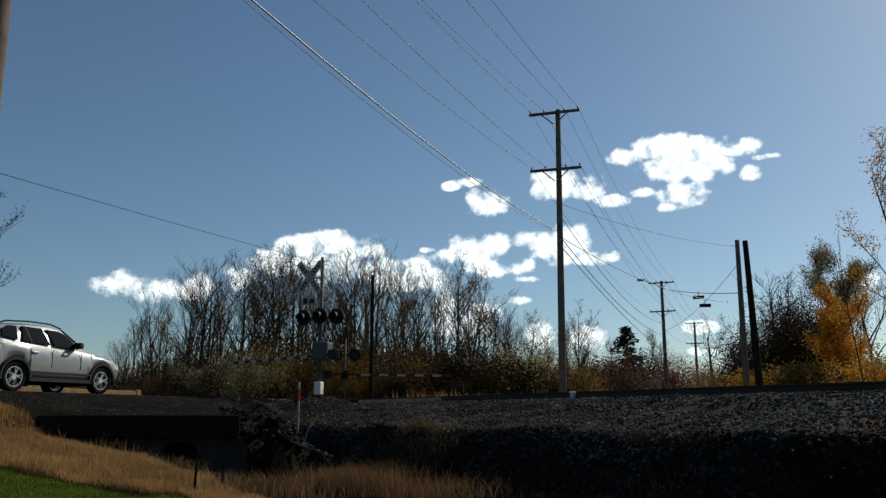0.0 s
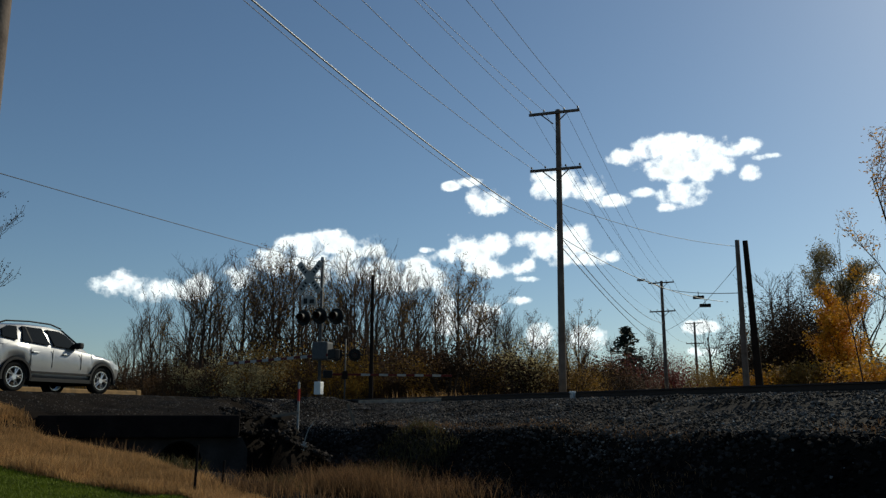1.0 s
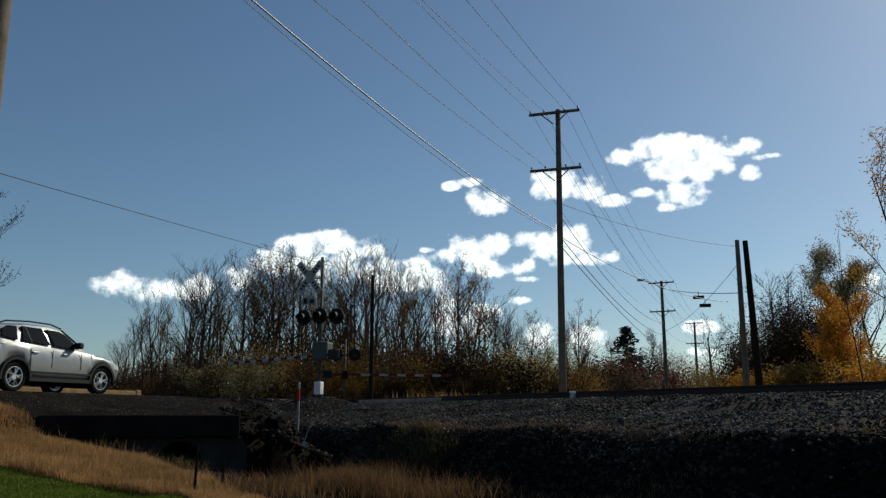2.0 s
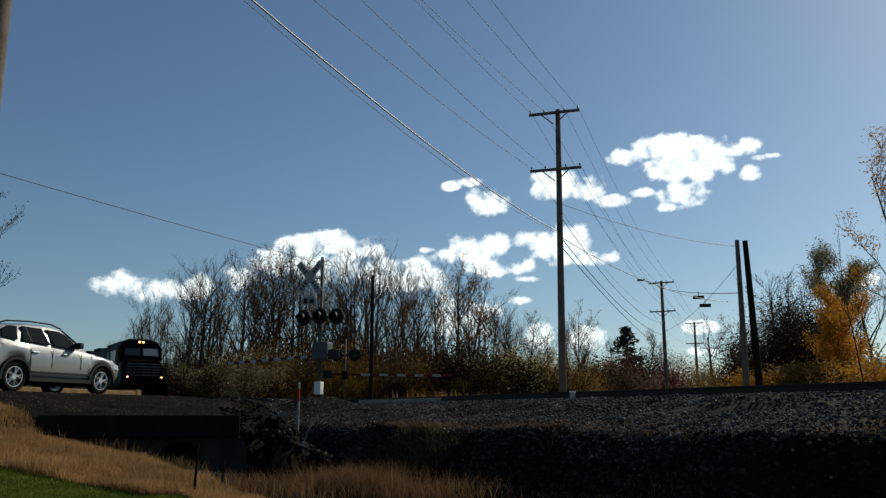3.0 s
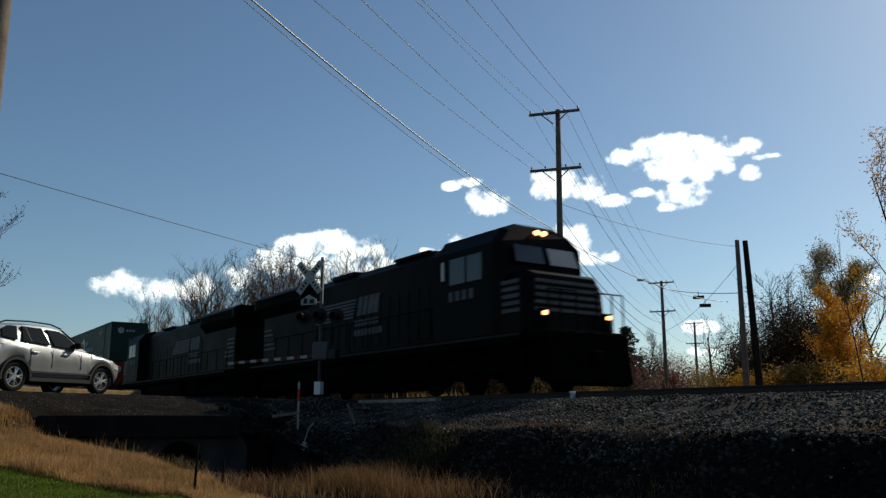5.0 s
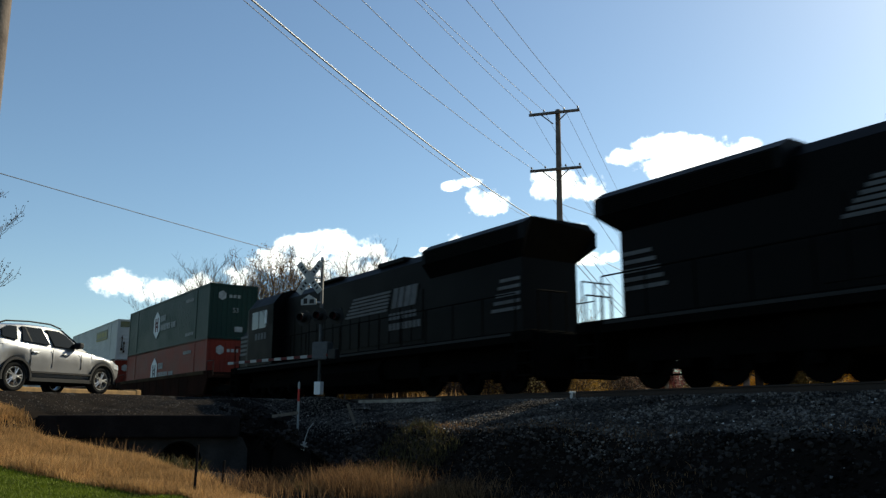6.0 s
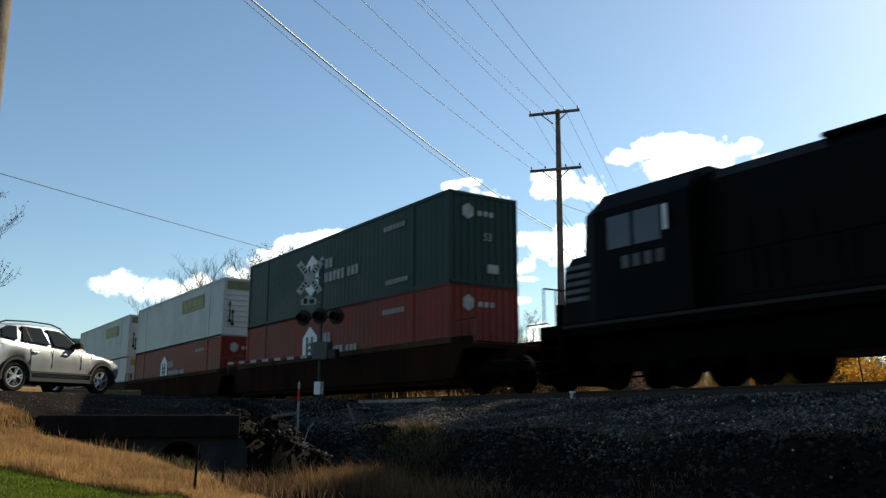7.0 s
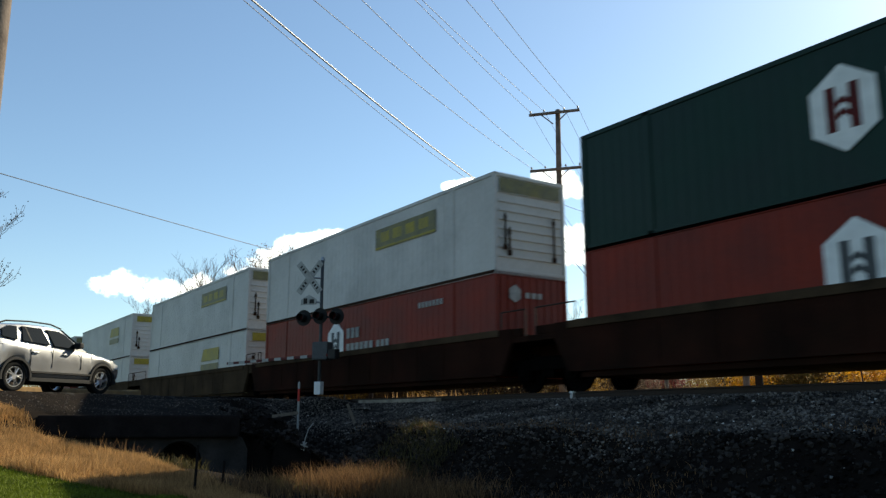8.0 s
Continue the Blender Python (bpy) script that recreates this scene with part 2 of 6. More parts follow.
M = {
    "lawn": mat("lawn", (0.06, 0.08, 0.009), (0.03, 0.045, 0.006), 0.9, scale=1.2, fine=30, bump=0.4),
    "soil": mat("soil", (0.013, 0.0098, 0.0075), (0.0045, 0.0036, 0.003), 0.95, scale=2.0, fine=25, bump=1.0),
    "gravel": mat("gravel", (0.05, 0.044, 0.039), (0.016, 0.014, 0.013), 0.9, scale=3.0, fine=22, bump=1.0),
    "stone": mat("ballast_stone", (0.135, 0.118, 0.104), (0.018, 0.015, 0.0135), 0.9, scale=0.9, fine=40, bump=0.4, per_piece=0.8),
    # ballast stone darkened for the bank: soil coating and shade, both in the colour
    "dimmed_stone": mat("shade_dimmed_stone", (0.04, 0.034, 0.03), (0.006, 0.005, 0.0045), 0.9, scale=0.9, fine=40, bump=0.4, per_piece=0.8),
    "pale": mat("pale_stone", (0.42, 0.40, 0.37), (0.22, 0.2, 0.18), 0.9, scale=4.0, fine=40, bump=0.3, per_piece=0.5),
    "asphalt": mat("asphalt", (0.03, 0.029, 0.028), (0.016, 0.0155, 0.015), 0.9, scale=1.0, fine=80, bump=0.3),
    "field": mat("field", (0.20, 0.15, 0.06), (0.08, 0.07, 0.025), 0.95, scale=0.3, fine=4, bump=0.6),
    "drygrass": mat("dry_grass", (0.42, 0.25, 0.105), (0.20, 0.115, 0.047), 0.8, scale=1.1, fine=20, bump=0.0, per_piece=0.45, through_light=0.4),
    "deadgrass": mat("dead_grass", (0.22, 0.125, 0.06), (0.09, 0.052, 0.026), 0.85, scale=1.1, fine=20, bump=0.0, per_piece=0.5, through_light=0.3),
    "greengrass": mat("green_grass", (0.115, 0.15, 0.014), (0.06, 0.085, 0.009), 0.75, scale=1.2, fine=20, bump=0.0, per_piece=0.3, through_light=0.35),
    "weed": mat("olive_weed", (0.09, 0.075, 0.025), (0.045, 0.038, 0.015), 0.8, scale=1.2, fine=20, bump=0.0, per_piece=0.5, through_light=0.35),
    "rail": mat("rail_steel", (0.045, 0.032, 0.026), (0.025, 0.019, 0.016), 0.6, 0.4, scale=3, fine=50),
    "railhead": mat("polished_rail_head", (0.5, 0.48, 0.46), (0.35, 0.34, 0.33), 0.3, 1.0, scale=3, fine=50, bump=0.02),
    "tie": mat("creosoted_tie", (0.05, 0.04, 0.032), (0.025, 0.02, 0.017), 0.9, scale=4, fine=60, bump=0.6),
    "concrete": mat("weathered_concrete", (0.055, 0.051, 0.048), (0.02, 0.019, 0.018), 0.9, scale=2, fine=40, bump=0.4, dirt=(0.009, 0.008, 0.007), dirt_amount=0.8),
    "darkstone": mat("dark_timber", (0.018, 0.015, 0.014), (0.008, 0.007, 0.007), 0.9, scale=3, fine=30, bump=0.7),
    "yellowcurb": mat("faded_yellow_paint", (0.27, 0.175, 0.085), (0.16, 0.11, 0.06), 0.85, scale=5, fine=60, dirt=(0.12, 0.11, 0.1), dirt_amount=0.4),
    "bark": mat("bark", (0.095, 0.066, 0.048), (0.04, 0.028, 0.021), 0.95, scale=2, fine=18, bump=0.6),
    "twig": mat("twig", (0.085, 0.06, 0.045), (0.038, 0.027, 0.021), 0.95, scale=2, fine=18, bump=0.0),
    "leaf_brown": mat("brown_leaves", (0.15, 0.078, 0.032), (0.07, 0.04, 0.02), 0.8, scale=0.6, fine=8, bump=0, per_piece=0.4, through_light=0.35),
    "leaf_yellow": mat("yellow_leaves", (0.75, 0.40, 0.03), (0.5, 0.23, 0.015), 0.7, scale=0.6, fine=8, bump=0, per_piece=0.35, through_light=0.5),
    "leaf_gold": mat("gold_leaves", (0.30, 0.17, 0.03), (0.15, 0.085, 0.018), 0.8, scale=0.6, fine=8, bump=0, per_piece=0.4, through_light=0.4),
    "leaf_olive": mat("olive_leaves", (0.36, 0.30, 0.16), (0.22, 0.18, 0.09), 0.8, scale=0.6, fine=8, bump=0, per_piece=0.35, through_light=0.55),
    "leaf_red": mat("red_leaves", (0.24, 0.045, 0.035), (0.10, 0.024, 0.02), 0.8, scale=0.6, fine=8, bump=0, per_piece=0.4, through_light=0.3),
    "leaf_dark": mat("dark_leaves", (0.085, 0.054, 0.032), (0.034, 0.022, 0.015), 0.85, scale=0.6, fine=8, bump=0, per_piece=0.4),
    "needle": mat("needles", (0.035, 0.048, 0.028), (0.018, 0.026, 0.016), 0.8, scale=0.6, fine=8, bump=0, per_piece=0.3),
    "pole": mat("weathered_pole", (0.17, 0.14, 0.12), (0.085, 0.068, 0.06), 0.9, scale=2, fine=30, bump=0.5),
    "darkpole": mat("tarred_pole", (0.024, 0.018, 0.016), (0.012, 0.009, 0.008), 0.85, scale=2, fine=30, bump=0.5),
    "wire": mat("wire", (0.10, 0.10, 0.105), (0.07, 0.07, 0.073), 0.5, scale=2, fine=30, bump=0),
    "bright_wire": mat("bare_wire", (0.34, 0.335, 0.33), (0.24, 0.24, 0.24), 0.5, 0.4, scale=2, fine=30, bump=0),
    "porcelain": mat("insulator", (0.12, 0.10, 0.09), (0.08, 0.07, 0.06), 0.3, scale=5, fine=30, bump=0),
    "galv": mat("galvanised_steel", (0.42, 0.43, 0.44), (0.30, 0.31, 0.32), 0.45, 0.7, scale=6, fine=60, bump=0.05),
    "silver_box": mat("silver_paint", (0.085, 0.088, 0.09), (0.055, 0.058, 0.06), 0.65, 0.1, scale=6, fine=60, bump=0.05),
    "signblack": mat("signal_black", (0.012, 0.012, 0.012), (0.008, 0.008, 0.008), 0.6, scale=6, fine=60, bump=0.03),
    "white": mat("white_paint", (0.75, 0.75, 0.73), (0.6, 0.6, 0.58), 0.6, scale=4, fine=40, bump=0.05),
    # duller white: the backlit look of crossbuck and gate stripes is put in here
    "white_retro": mat("white_sheeting", (0.36, 0.36, 0.34), (0.2, 0.2, 0.19), 0.6, scale=4, fine=40, bump=0.03),
    "red": mat("red_paint", (0.45, 0.03, 0.02), (0.3, 0.02, 0.015), 0.5, scale=4, fine=40, bump=0.03),
    # red paint darkened: the gate arm's backlit shade is in the colour
    "gate_red": mat("backlit_gate_red", (0.10, 0.012, 0.01), (0.06, 0.008, 0.007), 0.7, scale=4, fine=40, bump=0.03),
    "lens": mat("dark_red_lens", (0.05, 0.004, 0.004), (0.03, 0.003, 0.003), 0.25, scale=4, fine=40, bump=0),
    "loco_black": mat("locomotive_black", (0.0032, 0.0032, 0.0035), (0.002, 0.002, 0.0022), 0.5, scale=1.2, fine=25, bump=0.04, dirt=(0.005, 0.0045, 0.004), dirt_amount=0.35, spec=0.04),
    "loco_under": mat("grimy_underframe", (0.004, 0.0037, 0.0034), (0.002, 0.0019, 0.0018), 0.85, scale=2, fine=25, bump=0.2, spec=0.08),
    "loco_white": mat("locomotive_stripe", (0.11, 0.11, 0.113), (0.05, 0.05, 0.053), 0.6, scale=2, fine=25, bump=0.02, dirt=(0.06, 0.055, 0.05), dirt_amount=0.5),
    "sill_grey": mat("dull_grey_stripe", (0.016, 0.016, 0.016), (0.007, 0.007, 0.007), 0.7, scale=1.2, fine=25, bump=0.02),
    "loco_glass": glassy("cab_glass", (0.03, 0.036, 0.042), 0.05, spec=0.45),
    "green": mat("green_container", (0.004, 0.028, 0.019), (0.0025, 0.018, 0.013), 0.5, scale=0.7, fine=14, bump=0.03, dirt=(0.02, 0.03, 0.026), dirt_amount=0.4),
    "red_box": mat("red_container", (0.20, 0.020, 0.008), (0.11, 0.012, 0.006), 0.55, scale=0.7, fine=14, bump=0.03, dirt=(0.06, 0.018, 0.012), dirt_amount=0.4),
    "white_box": mat("white_container", (0.53, 0.51, 0.48), (0.42, 0.40, 0.375), 0.5, scale=0.5, fine=10, bump=0.03, dirt=(0.13, 0.12, 0.105), dirt_amount=0.55),
    "well": mat("well_car_brown", (0.031, 0.0125, 0.0085), (0.012, 0.0065, 0.005), 0.85, spec=0.05, scale=1.0, fine=18, bump=0.08, dirt=(0.016, 0.011, 0.008), dirt_amount=0.7),
    "well_grey": mat("well_car_grey", (0.075, 0.05, 0.03), (0.026, 0.018, 0.012), 0.85, spec=0.05, scale=1.0, fine=18, bump=0.08, dirt=(0.024, 0.019, 0.015), dirt_amount=0.7),
    "rust": mat("dark_rust", (0.05, 0.028, 0.018), (0.02, 0.013, 0.01), 0.9, scale=3, fine=40, bump=0.2),
    "logo_yellow": mat("yellow_decal", (0.36, 0.28, 0.03), (0.2, 0.165, 0.04), 0.5, scale=1.5, fine=12, bump=0),
    "logo_grey": mat("grey_decal", (0.19, 0.17, 0.09), (0.10, 0.095, 0.06), 0.5, scale=2.5, fine=12, bump=0, dirt=(0.24, 0.19, 0.035), dirt_amount=0.8),
    "car": mat("silver_car_paint", (0.29, 0.29, 0.295), (0.265, 0.265, 0.27), 0.33, 0.5, scale=3, fine=200, bump=0.0, coat=0.6),
    "car_trim": mat("grey_plastic_trim", (0.018, 0.018, 0.019), (0.011, 0.011, 0.012), 0.7, scale=6, fine=90, bump=0.05),
    "car_glass": glassy("car_glass", (0.005, 0.007, 0.008), 0.06, spec=0.14),
    "tyre": mat("tyre_rubber", (0.016, 0.016, 0.016), (0.011, 0.011, 0.011), 0.85, scale=8, fine=90, bump=0.1),
    "alloy": mat("alloy_wheel", (0.62, 0.62, 0.63), (0.52, 0.52, 0.53), 0.3, 0.85, scale=6, fine=90, bump=0.02),
    "headlamp": mat("headlamp_lens", (0.7, 0.72, 0.74), (0.5, 0.52, 0.54), 0.1, 0.2, scale=20, fine=90, bump=0.05),
    "lamp_warm": glow("lit_headlamp", (1.0, 0.40, 0.16), 4.0),
    "pale_board": mat("pale_board", (0.34, 0.29, 0.23), (0.18, 0.15, 0.12), 0.9, scale=4, fine=50, bump=0.3),
    "board": mat("weathered_board", (0.2, 0.165, 0.13), (0.1, 0.085, 0.07), 0.9, scale=4, fine=50, bump=0.3),
}

# ---- ground ----
def lerp_table(x, xs, zs):
    if x <= xs[0]:
        return zs[0]
    for a, b, p, q in zip(xs, xs[1:], zs, zs[1:]):
        if x <= b:
            return p + (q - p) * (x - a) / (b - a)
    return zs[-1]


BANK_N = (-12.0, -11.2, -9.4, -7.4, -6.1, -5.1, -2.5, -1.9, 1.9, 3.6, 9.0, 60.0, 400.0)
BANK_Z = (0.0, -0.10, -0.45, -0.42, -0.15, 0.74, 1.28, 1.37, 1.37, 1.05, 1.25, 1.45, 1.45)


CULVERT = Vector((-6.4, 17.5, 0))
CULVERT_A = Vector((math.cos(radians(20)), math.sin(radians(20)), 0))
CULVERT_N = Vector((math.sin(radians(20)), -math.cos(radians(20)), 0))


def lawn_edge(s):
    """Where the mown lawn ends beside the ditch, across the line."""
    return -11.6 + 0.47 * min(0.0, max(-4.0, s + 10.5))


def ground_z(x, y):
    p = Vector((x, y, 0))
    n = p.dot(NRM) - TRACK_OFF
    d = p - ROAD_O
    u, r = d.dot(ROAD_U), d.dot(ROAD_R)
    wob = noise.noise((x * 0.5, y * 0.5, 0.0)) * 0.06 + noise.noise((x * 1.7, y * 1.7, 3.0)) * 0.035
    z = lerp_table(n + 0.5 * noise.noise((x * 0.25, y * 0.25, 7.0)) * (1 if n < -3 else 0), BANK_N, BANK_Z)
    if n < -12:
        wob *= 0.4
    road = lerp_table(r, (-14.0, -8.5, -7.5, 1.3, 3.35, 4.4), (0.0, 1.2, ROAD_Z - 0.02, ROAD_Z - 0.02, 1.0, -0.4))
    if n > 4:
        road = lerp_table(r, (-14.0, -8.5, -7.5, 1.3, 4.4), (0.9, 1.2, ROAD_Z - 0.02, ROAD_Z - 0.02, 1.0))
    if u < -2.0 and n < -10.0:
        # the road bank fans out into the lawn
        k = min(1.0, (-2.0 - u) / 1.2)
        fan = lerp_table(r, (1.3, 2.3, 4.0, 6.0, 9.5), (ROAD_Z - 0.05, 1.0, 0.62, 0.27, 0.0))
        road = road + (max(fan, road) - road) * k if road > -0.3 else fan * k
    # earth held back by the culvert wall
    c = p - CULVERT
    al, out = c.dot(CULVERT_A), c.dot(CULVERT_N)
    if r > 1.2 and -3.2 < al < 4.8 and -6.0 < out < 0.0 and n < -5.5:
        k = max(0.0, min(1.0, (al + 3.2) / 0.9, (4.8 - al) / 2.6 + 0.5 * noise.noise((x * 1.3, y * 1.3, 9.0)) if al > 2.2 else 1.0))
        fill = 0.93 + min(0.5, -0.13 * out)
        road = max(road, -0.4 + (fill + 0.4) * k)
    flat = -7.6 < r < 1.4
    if road > z:
        z, wob = road, (0.0 if flat else wob)
    if -2.0 < n < 2.0:
        wob = 0.0
    # made-up ground at the foot of the crossing signal
    d = math.hypot(x + 4.07, y - 27.6)
    return max(z + wob, ROAD_Z + 0.02 - 0.3 * max(0.0, d - 0.5))


def make_ground():
    """One sheet from the lawn to the horizon, fine near the line, coarse far off."""
    def steps(lo, hi, fine, grow, far):
        out = [lo + i * fine for i in range(int((hi - lo) / fine) + 1)]
        a, b, d = out[-1], out[0], fine
        up, down = [], []
        while a < far:
            d *= grow
            a += d
            b -= d
            up.append(a)
            down.append(b)
        return down[::-1] + out + up
    ss = steps(-45.0, 6.0, 0.3, 1.25, 2500.0)
    ns = steps(-16.0, 4.0, 0.25, 1.25, 2500.0)
    g = Geo()
    W = len(ns)
    for s in ss:
        for n in ns:
            p = on_track(s, n)
            g.v.append((p.x, p.y, ground_z(p.x, p.y)))
    for i in range(len(ss) - 1):
        for j in range(W - 1):
            a = i * W + j
            g.f.append((a, a + 1, a + W + 1, a + W))
            c = on_track((ss[i] + ss[i + 1]) / 2, (ns[j] + ns[j + 1]) / 2)
            n = (ns[j] + ns[j + 1]) / 2
            d = c - ROAD_O
            u, r = d.dot(ROAD_U), d.dot(ROAD_R)
            if -7.2 < r < 1.3 and abs(u) < 300:
                k = 3
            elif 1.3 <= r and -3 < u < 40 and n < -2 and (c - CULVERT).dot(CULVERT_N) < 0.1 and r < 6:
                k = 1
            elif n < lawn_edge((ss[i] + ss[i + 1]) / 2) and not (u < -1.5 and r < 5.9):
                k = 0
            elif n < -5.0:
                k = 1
            elif n < 3.2:
                k = 2
            else:
                k = 4
            g.m.append(k)
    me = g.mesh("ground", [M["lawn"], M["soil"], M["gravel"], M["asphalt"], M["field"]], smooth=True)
    ob = new("ground", me)
    return tagged(ob, "lawn, dark ditch bank, gravel slope and road in one ground", "ground", kind="structure")


ground = make_ground()


# ---- track ----
def make_rail(n):
    g = Geo()
    z = RAIL_Z
    prof = [(-0.076, z - 0.18), (0.076, z - 0.18), (0.076, z - 0.165), (0.012, z - 0.14), (0.010, z - 0.045), (0.037, z - 0.035), (0.037, z - 0.006),
            (0.030, z), (-0.030, z), (-0.037, z - 0.006), (-0.037, z - 0.035), (-0.010, z - 0.045), (-0.012, z - 0.14), (-0.076, z - 0.165)]
    k = len(prof)
    for s in (-400.0, 120.0):
        g.v.extend([(s, n + a, b) for a, b in prof])
    for i in range(k):
        g.f.append((i, (i + 1) % k, k + (i + 1) % k, k + i))
        g.m.append(1 if i == 7 else 0)
    ob = part("rail", g, [M["rail"], M["railhead"]], None, m=TRACK)
    return tagged(ob, "rusty steel rail with a polished running surface", "rail", "running rails", kind="structure")


for n in (-0.755, 0.755):
    make_rail(n)


def make_ties():
    bed = thing("railway_sleepers", "dark creosoted timber sleepers half sunk in gravel", "sleepers", TRACK, kind="structure")
    g = Geo().box(-0.115, 0.115, -1.3, 1.3, -0.17, 0.0, b=0.012)
    me = g.mesh("sleeper", M["tie"])
    rnd = random.Random(4)
    for i in range(120):
        s = 6.0 - 0.5 * i + rnd.uniform(-0.03, 0.03)
        part("sleeper", me, None, bed, m=pose(s, rnd.uniform(-0.04, 0.04), RAIL_Z - 0.18, 0, 0, rnd.uniform(-1, 1)))
    return bed


make_ties()


def make_crossing():
    """Rubber and timber panels that carry the road over the rails."""
    c = thing("level_crossing", "dark level crossing panels between the rails", "crossing", TRACK, kind="structure")
    for n0, n1 in ((-1.5, -0.83), (-0.66, -0.02), (0.02, 0.66), (0.83, 1.5)):
        for k in range(5):
            s0 = -39.0 + k * 2.45
            part("crossing_panel", Geo().box(s0, s0 + 2.43, n0, n1, RAIL_Z - 0.2, RAIL_Z - 0.012, b=0.015), M["asphalt"], c)
    return c


make_crossing()


def stones(name, label, count, where, lo, hi, material, seed):
    """Loose angular stones, joined."""
    rnd = random.Random(seed)
    g = Geo()
    base = [(1, 0, 0), (-1, 0, 0), (0, 1, 0), (0, -1, 0), (0, 0, 1), (0, 0, -1)]
    fs = [(0, 2, 4), (2, 1, 4), (1, 3, 4), (3, 0, 4), (2, 0, 5), (1, 2, 5), (3, 1, 5), (0, 3, 5)]
    for _ in range(count):
        s, n = where(rnd)
        p = on_track(s, n)
        z = ground_z(p.x, p.y)
        size = lo + (hi - lo) * rnd.random() ** 2.5
        e = Euler((rnd.uniform(0, 6), rnd.uniform(0, 6), rnd.uniform(0, 6))).to_matrix()
        vs = []
        for b in base:
            v = e @ (Vector(b) * size * rnd.uniform(0.55, 1.1))
            vs.append((p.x + v.x, p.y + v.y, z + v.z * 0.8 + size * 0.25))
        g.add(vs, fs)
    ob = part(name, g, material)
    return tagged(ob, label, "gravel", kind="stuff")


def shoulder(rnd):
    s = -31 + 36 * rnd.random() ** 0.8
    return s, rnd.uniform(-5.4, -1.55)


def shoulder_far(rnd):
    return rnd.uniform(-34, 4), rnd.uniform(-1.6, 2.6)


def bank_place(rnd):
    return rnd.uniform(-25, 4), -5.2 - 1.6 * rnd.random() ** 1.4


def roadside(rnd):
    while True:
        u, r = rnd.uniform(-4, 16), rnd.uniform(1.35, 5.5)
        p = on_road(u, r)
        n = p.dot(NRM) - TRACK_OFF
        if n < -2.5 and (p - CULVERT).dot(CULVERT_N) < -0.1:
            return p.dot(T), n


stones("ballast_gravel", "grey angular gravel on the slope below the rails", 50000, shoulder, 0.012, 0.05, M["stone"], 1)
stones("track_gravel", "grey gravel between and behind the rails", 9000, shoulder_far, 0.02, 0.05, M["stone"], 2)
stones("bank_stones", "dark loose stones on the shaded ditch bank", 13000, bank_place, 0.02, 0.08, M["dimmed_stone"], 3)
stones("pale_pebbles", "scattered pale stones on the dark gravel", 900, shoulder, 0.012, 0.04, M["pale"], 23)
stones("bank_pebbles", "a few pale stones on the dark bank", 110, bank_place, 0.012, 0.04, M["pale"], 24)
stones("verge_gravel", "grey gravel beside the road", 6500, roadside, 0.008, 0.024, M["stone"], 9)


def blades(name, label, category, count, where, height, width, material, seed, lean=0.35, clump=1):
    """Grass blades, each a tapered bent strip, joined."""
    rnd = random.Random(seed)
    g = Geo()
    v, f = g.v, g.f
    for _ in range(count):
        x, y, hk = where(rnd)
        z = ground_z(x, y) - 0.02
        h = height * hk * rnd.uniform(0.55, 1.15)
        w = width * rnd.uniform(0.7, 1.3)
        a = rnd.uniform(0, 2 * math.pi)
        dx, dy = math.cos(a), math.sin(a)
        b = rnd.uniform(0, 2 * math.pi)
        l = h * lean * rnd.uniform(0.2, 1.3)
        lx, ly = math.cos(b) * l, math.sin(b) * l
        o = len(v)
        v.extend([(x - dx * w, y - dy * w, z), (x + dx * w, y + dy * w, z),
                  (x + lx * 0.35 - dx * w * .8, y + ly * 0.35 - dy * w * .8, z + h * 0.6), (x + lx * 0.35 + dx * w * .8, y + ly * 0.35 + dy * w * .8, z + h * 0.6),
                  (x + lx, y + ly, z + h)])
        f.append((o, o + 1, o + 3, o + 2))
        f.append((o + 2, o + 3, o + 4))
    g.m = [0] * len(f)
    ob = part(name, g, material)
    return tagged(ob, label, category, kind="stuff")


def lawn_place(rnd):
    while True:
        d = 5.0 + 14.0 * rnd.random() ** 0.7
        x = -d * rnd.uniform(0.28, 0.60)
        n = x * NRM.x + d * NRM.y - TRACK_OFF
        q = (Vector((x, d, 0)) - ROAD_O).dot(ROAD_R)
        if n < lawn_edge(x * T.x + d * T.y) + 0.03 * rnd.gauss(0, 1) and q > 5.8:
            return x, d, 1.0


def verge_place(rnd):
    """The strip of tall dry grass between lawn and ditch, up onto the road bank."""
    while True:
        s = rnd.uniform(-24, -9.4)
        n = rnd.uniform(lawn_edge(s) - 0.1, -10.9)
        p = on_track(s, n)
        d = p - ROAD_O
        u, r = d.dot(ROAD_U), d.dot(ROAD_R)
        q = p - CULVERT
        if r < 2.0 or q.dot(CULVERT_N) < lerp_table(q.dot(CULVERT_A), (-2.6, -1.8, -0.5, 1.0), (0.1, 0.7, 1.7, 2.4)):
            continue
        hk = 0.55 + 0.6 * (0.5 + noise.noise((p.x * 0.7, p.y * 0.7, 1.0)))
        return p.x, p.y, hk * lerp_table(s, (-18.0, -14.5, -11.0, -9.3), (0.75, 0.85, 0.6, 0.4))


def bank_verge(rnd):
    """Dry grass on the flank of the road bank."""
    while True:
        u, r = rnd.uniform(-14, -2.3), rnd.uniform(2.0, 5.9)
        p = on_road(u, r)
        n = p.dot(NRM) - TRACK_OFF
        q = p - CULVERT
        if n < -11.2 and q.dot(CULVERT_N) > lerp_table(q.dot(CULVERT_A), (-6.0, -2.6, -1.8, -0.5, 1.0), (-6.0, 0.1, 0.6, 1.5, 2.2)):
            return p.x, p.y, rnd.uniform(0.6, 1.0)


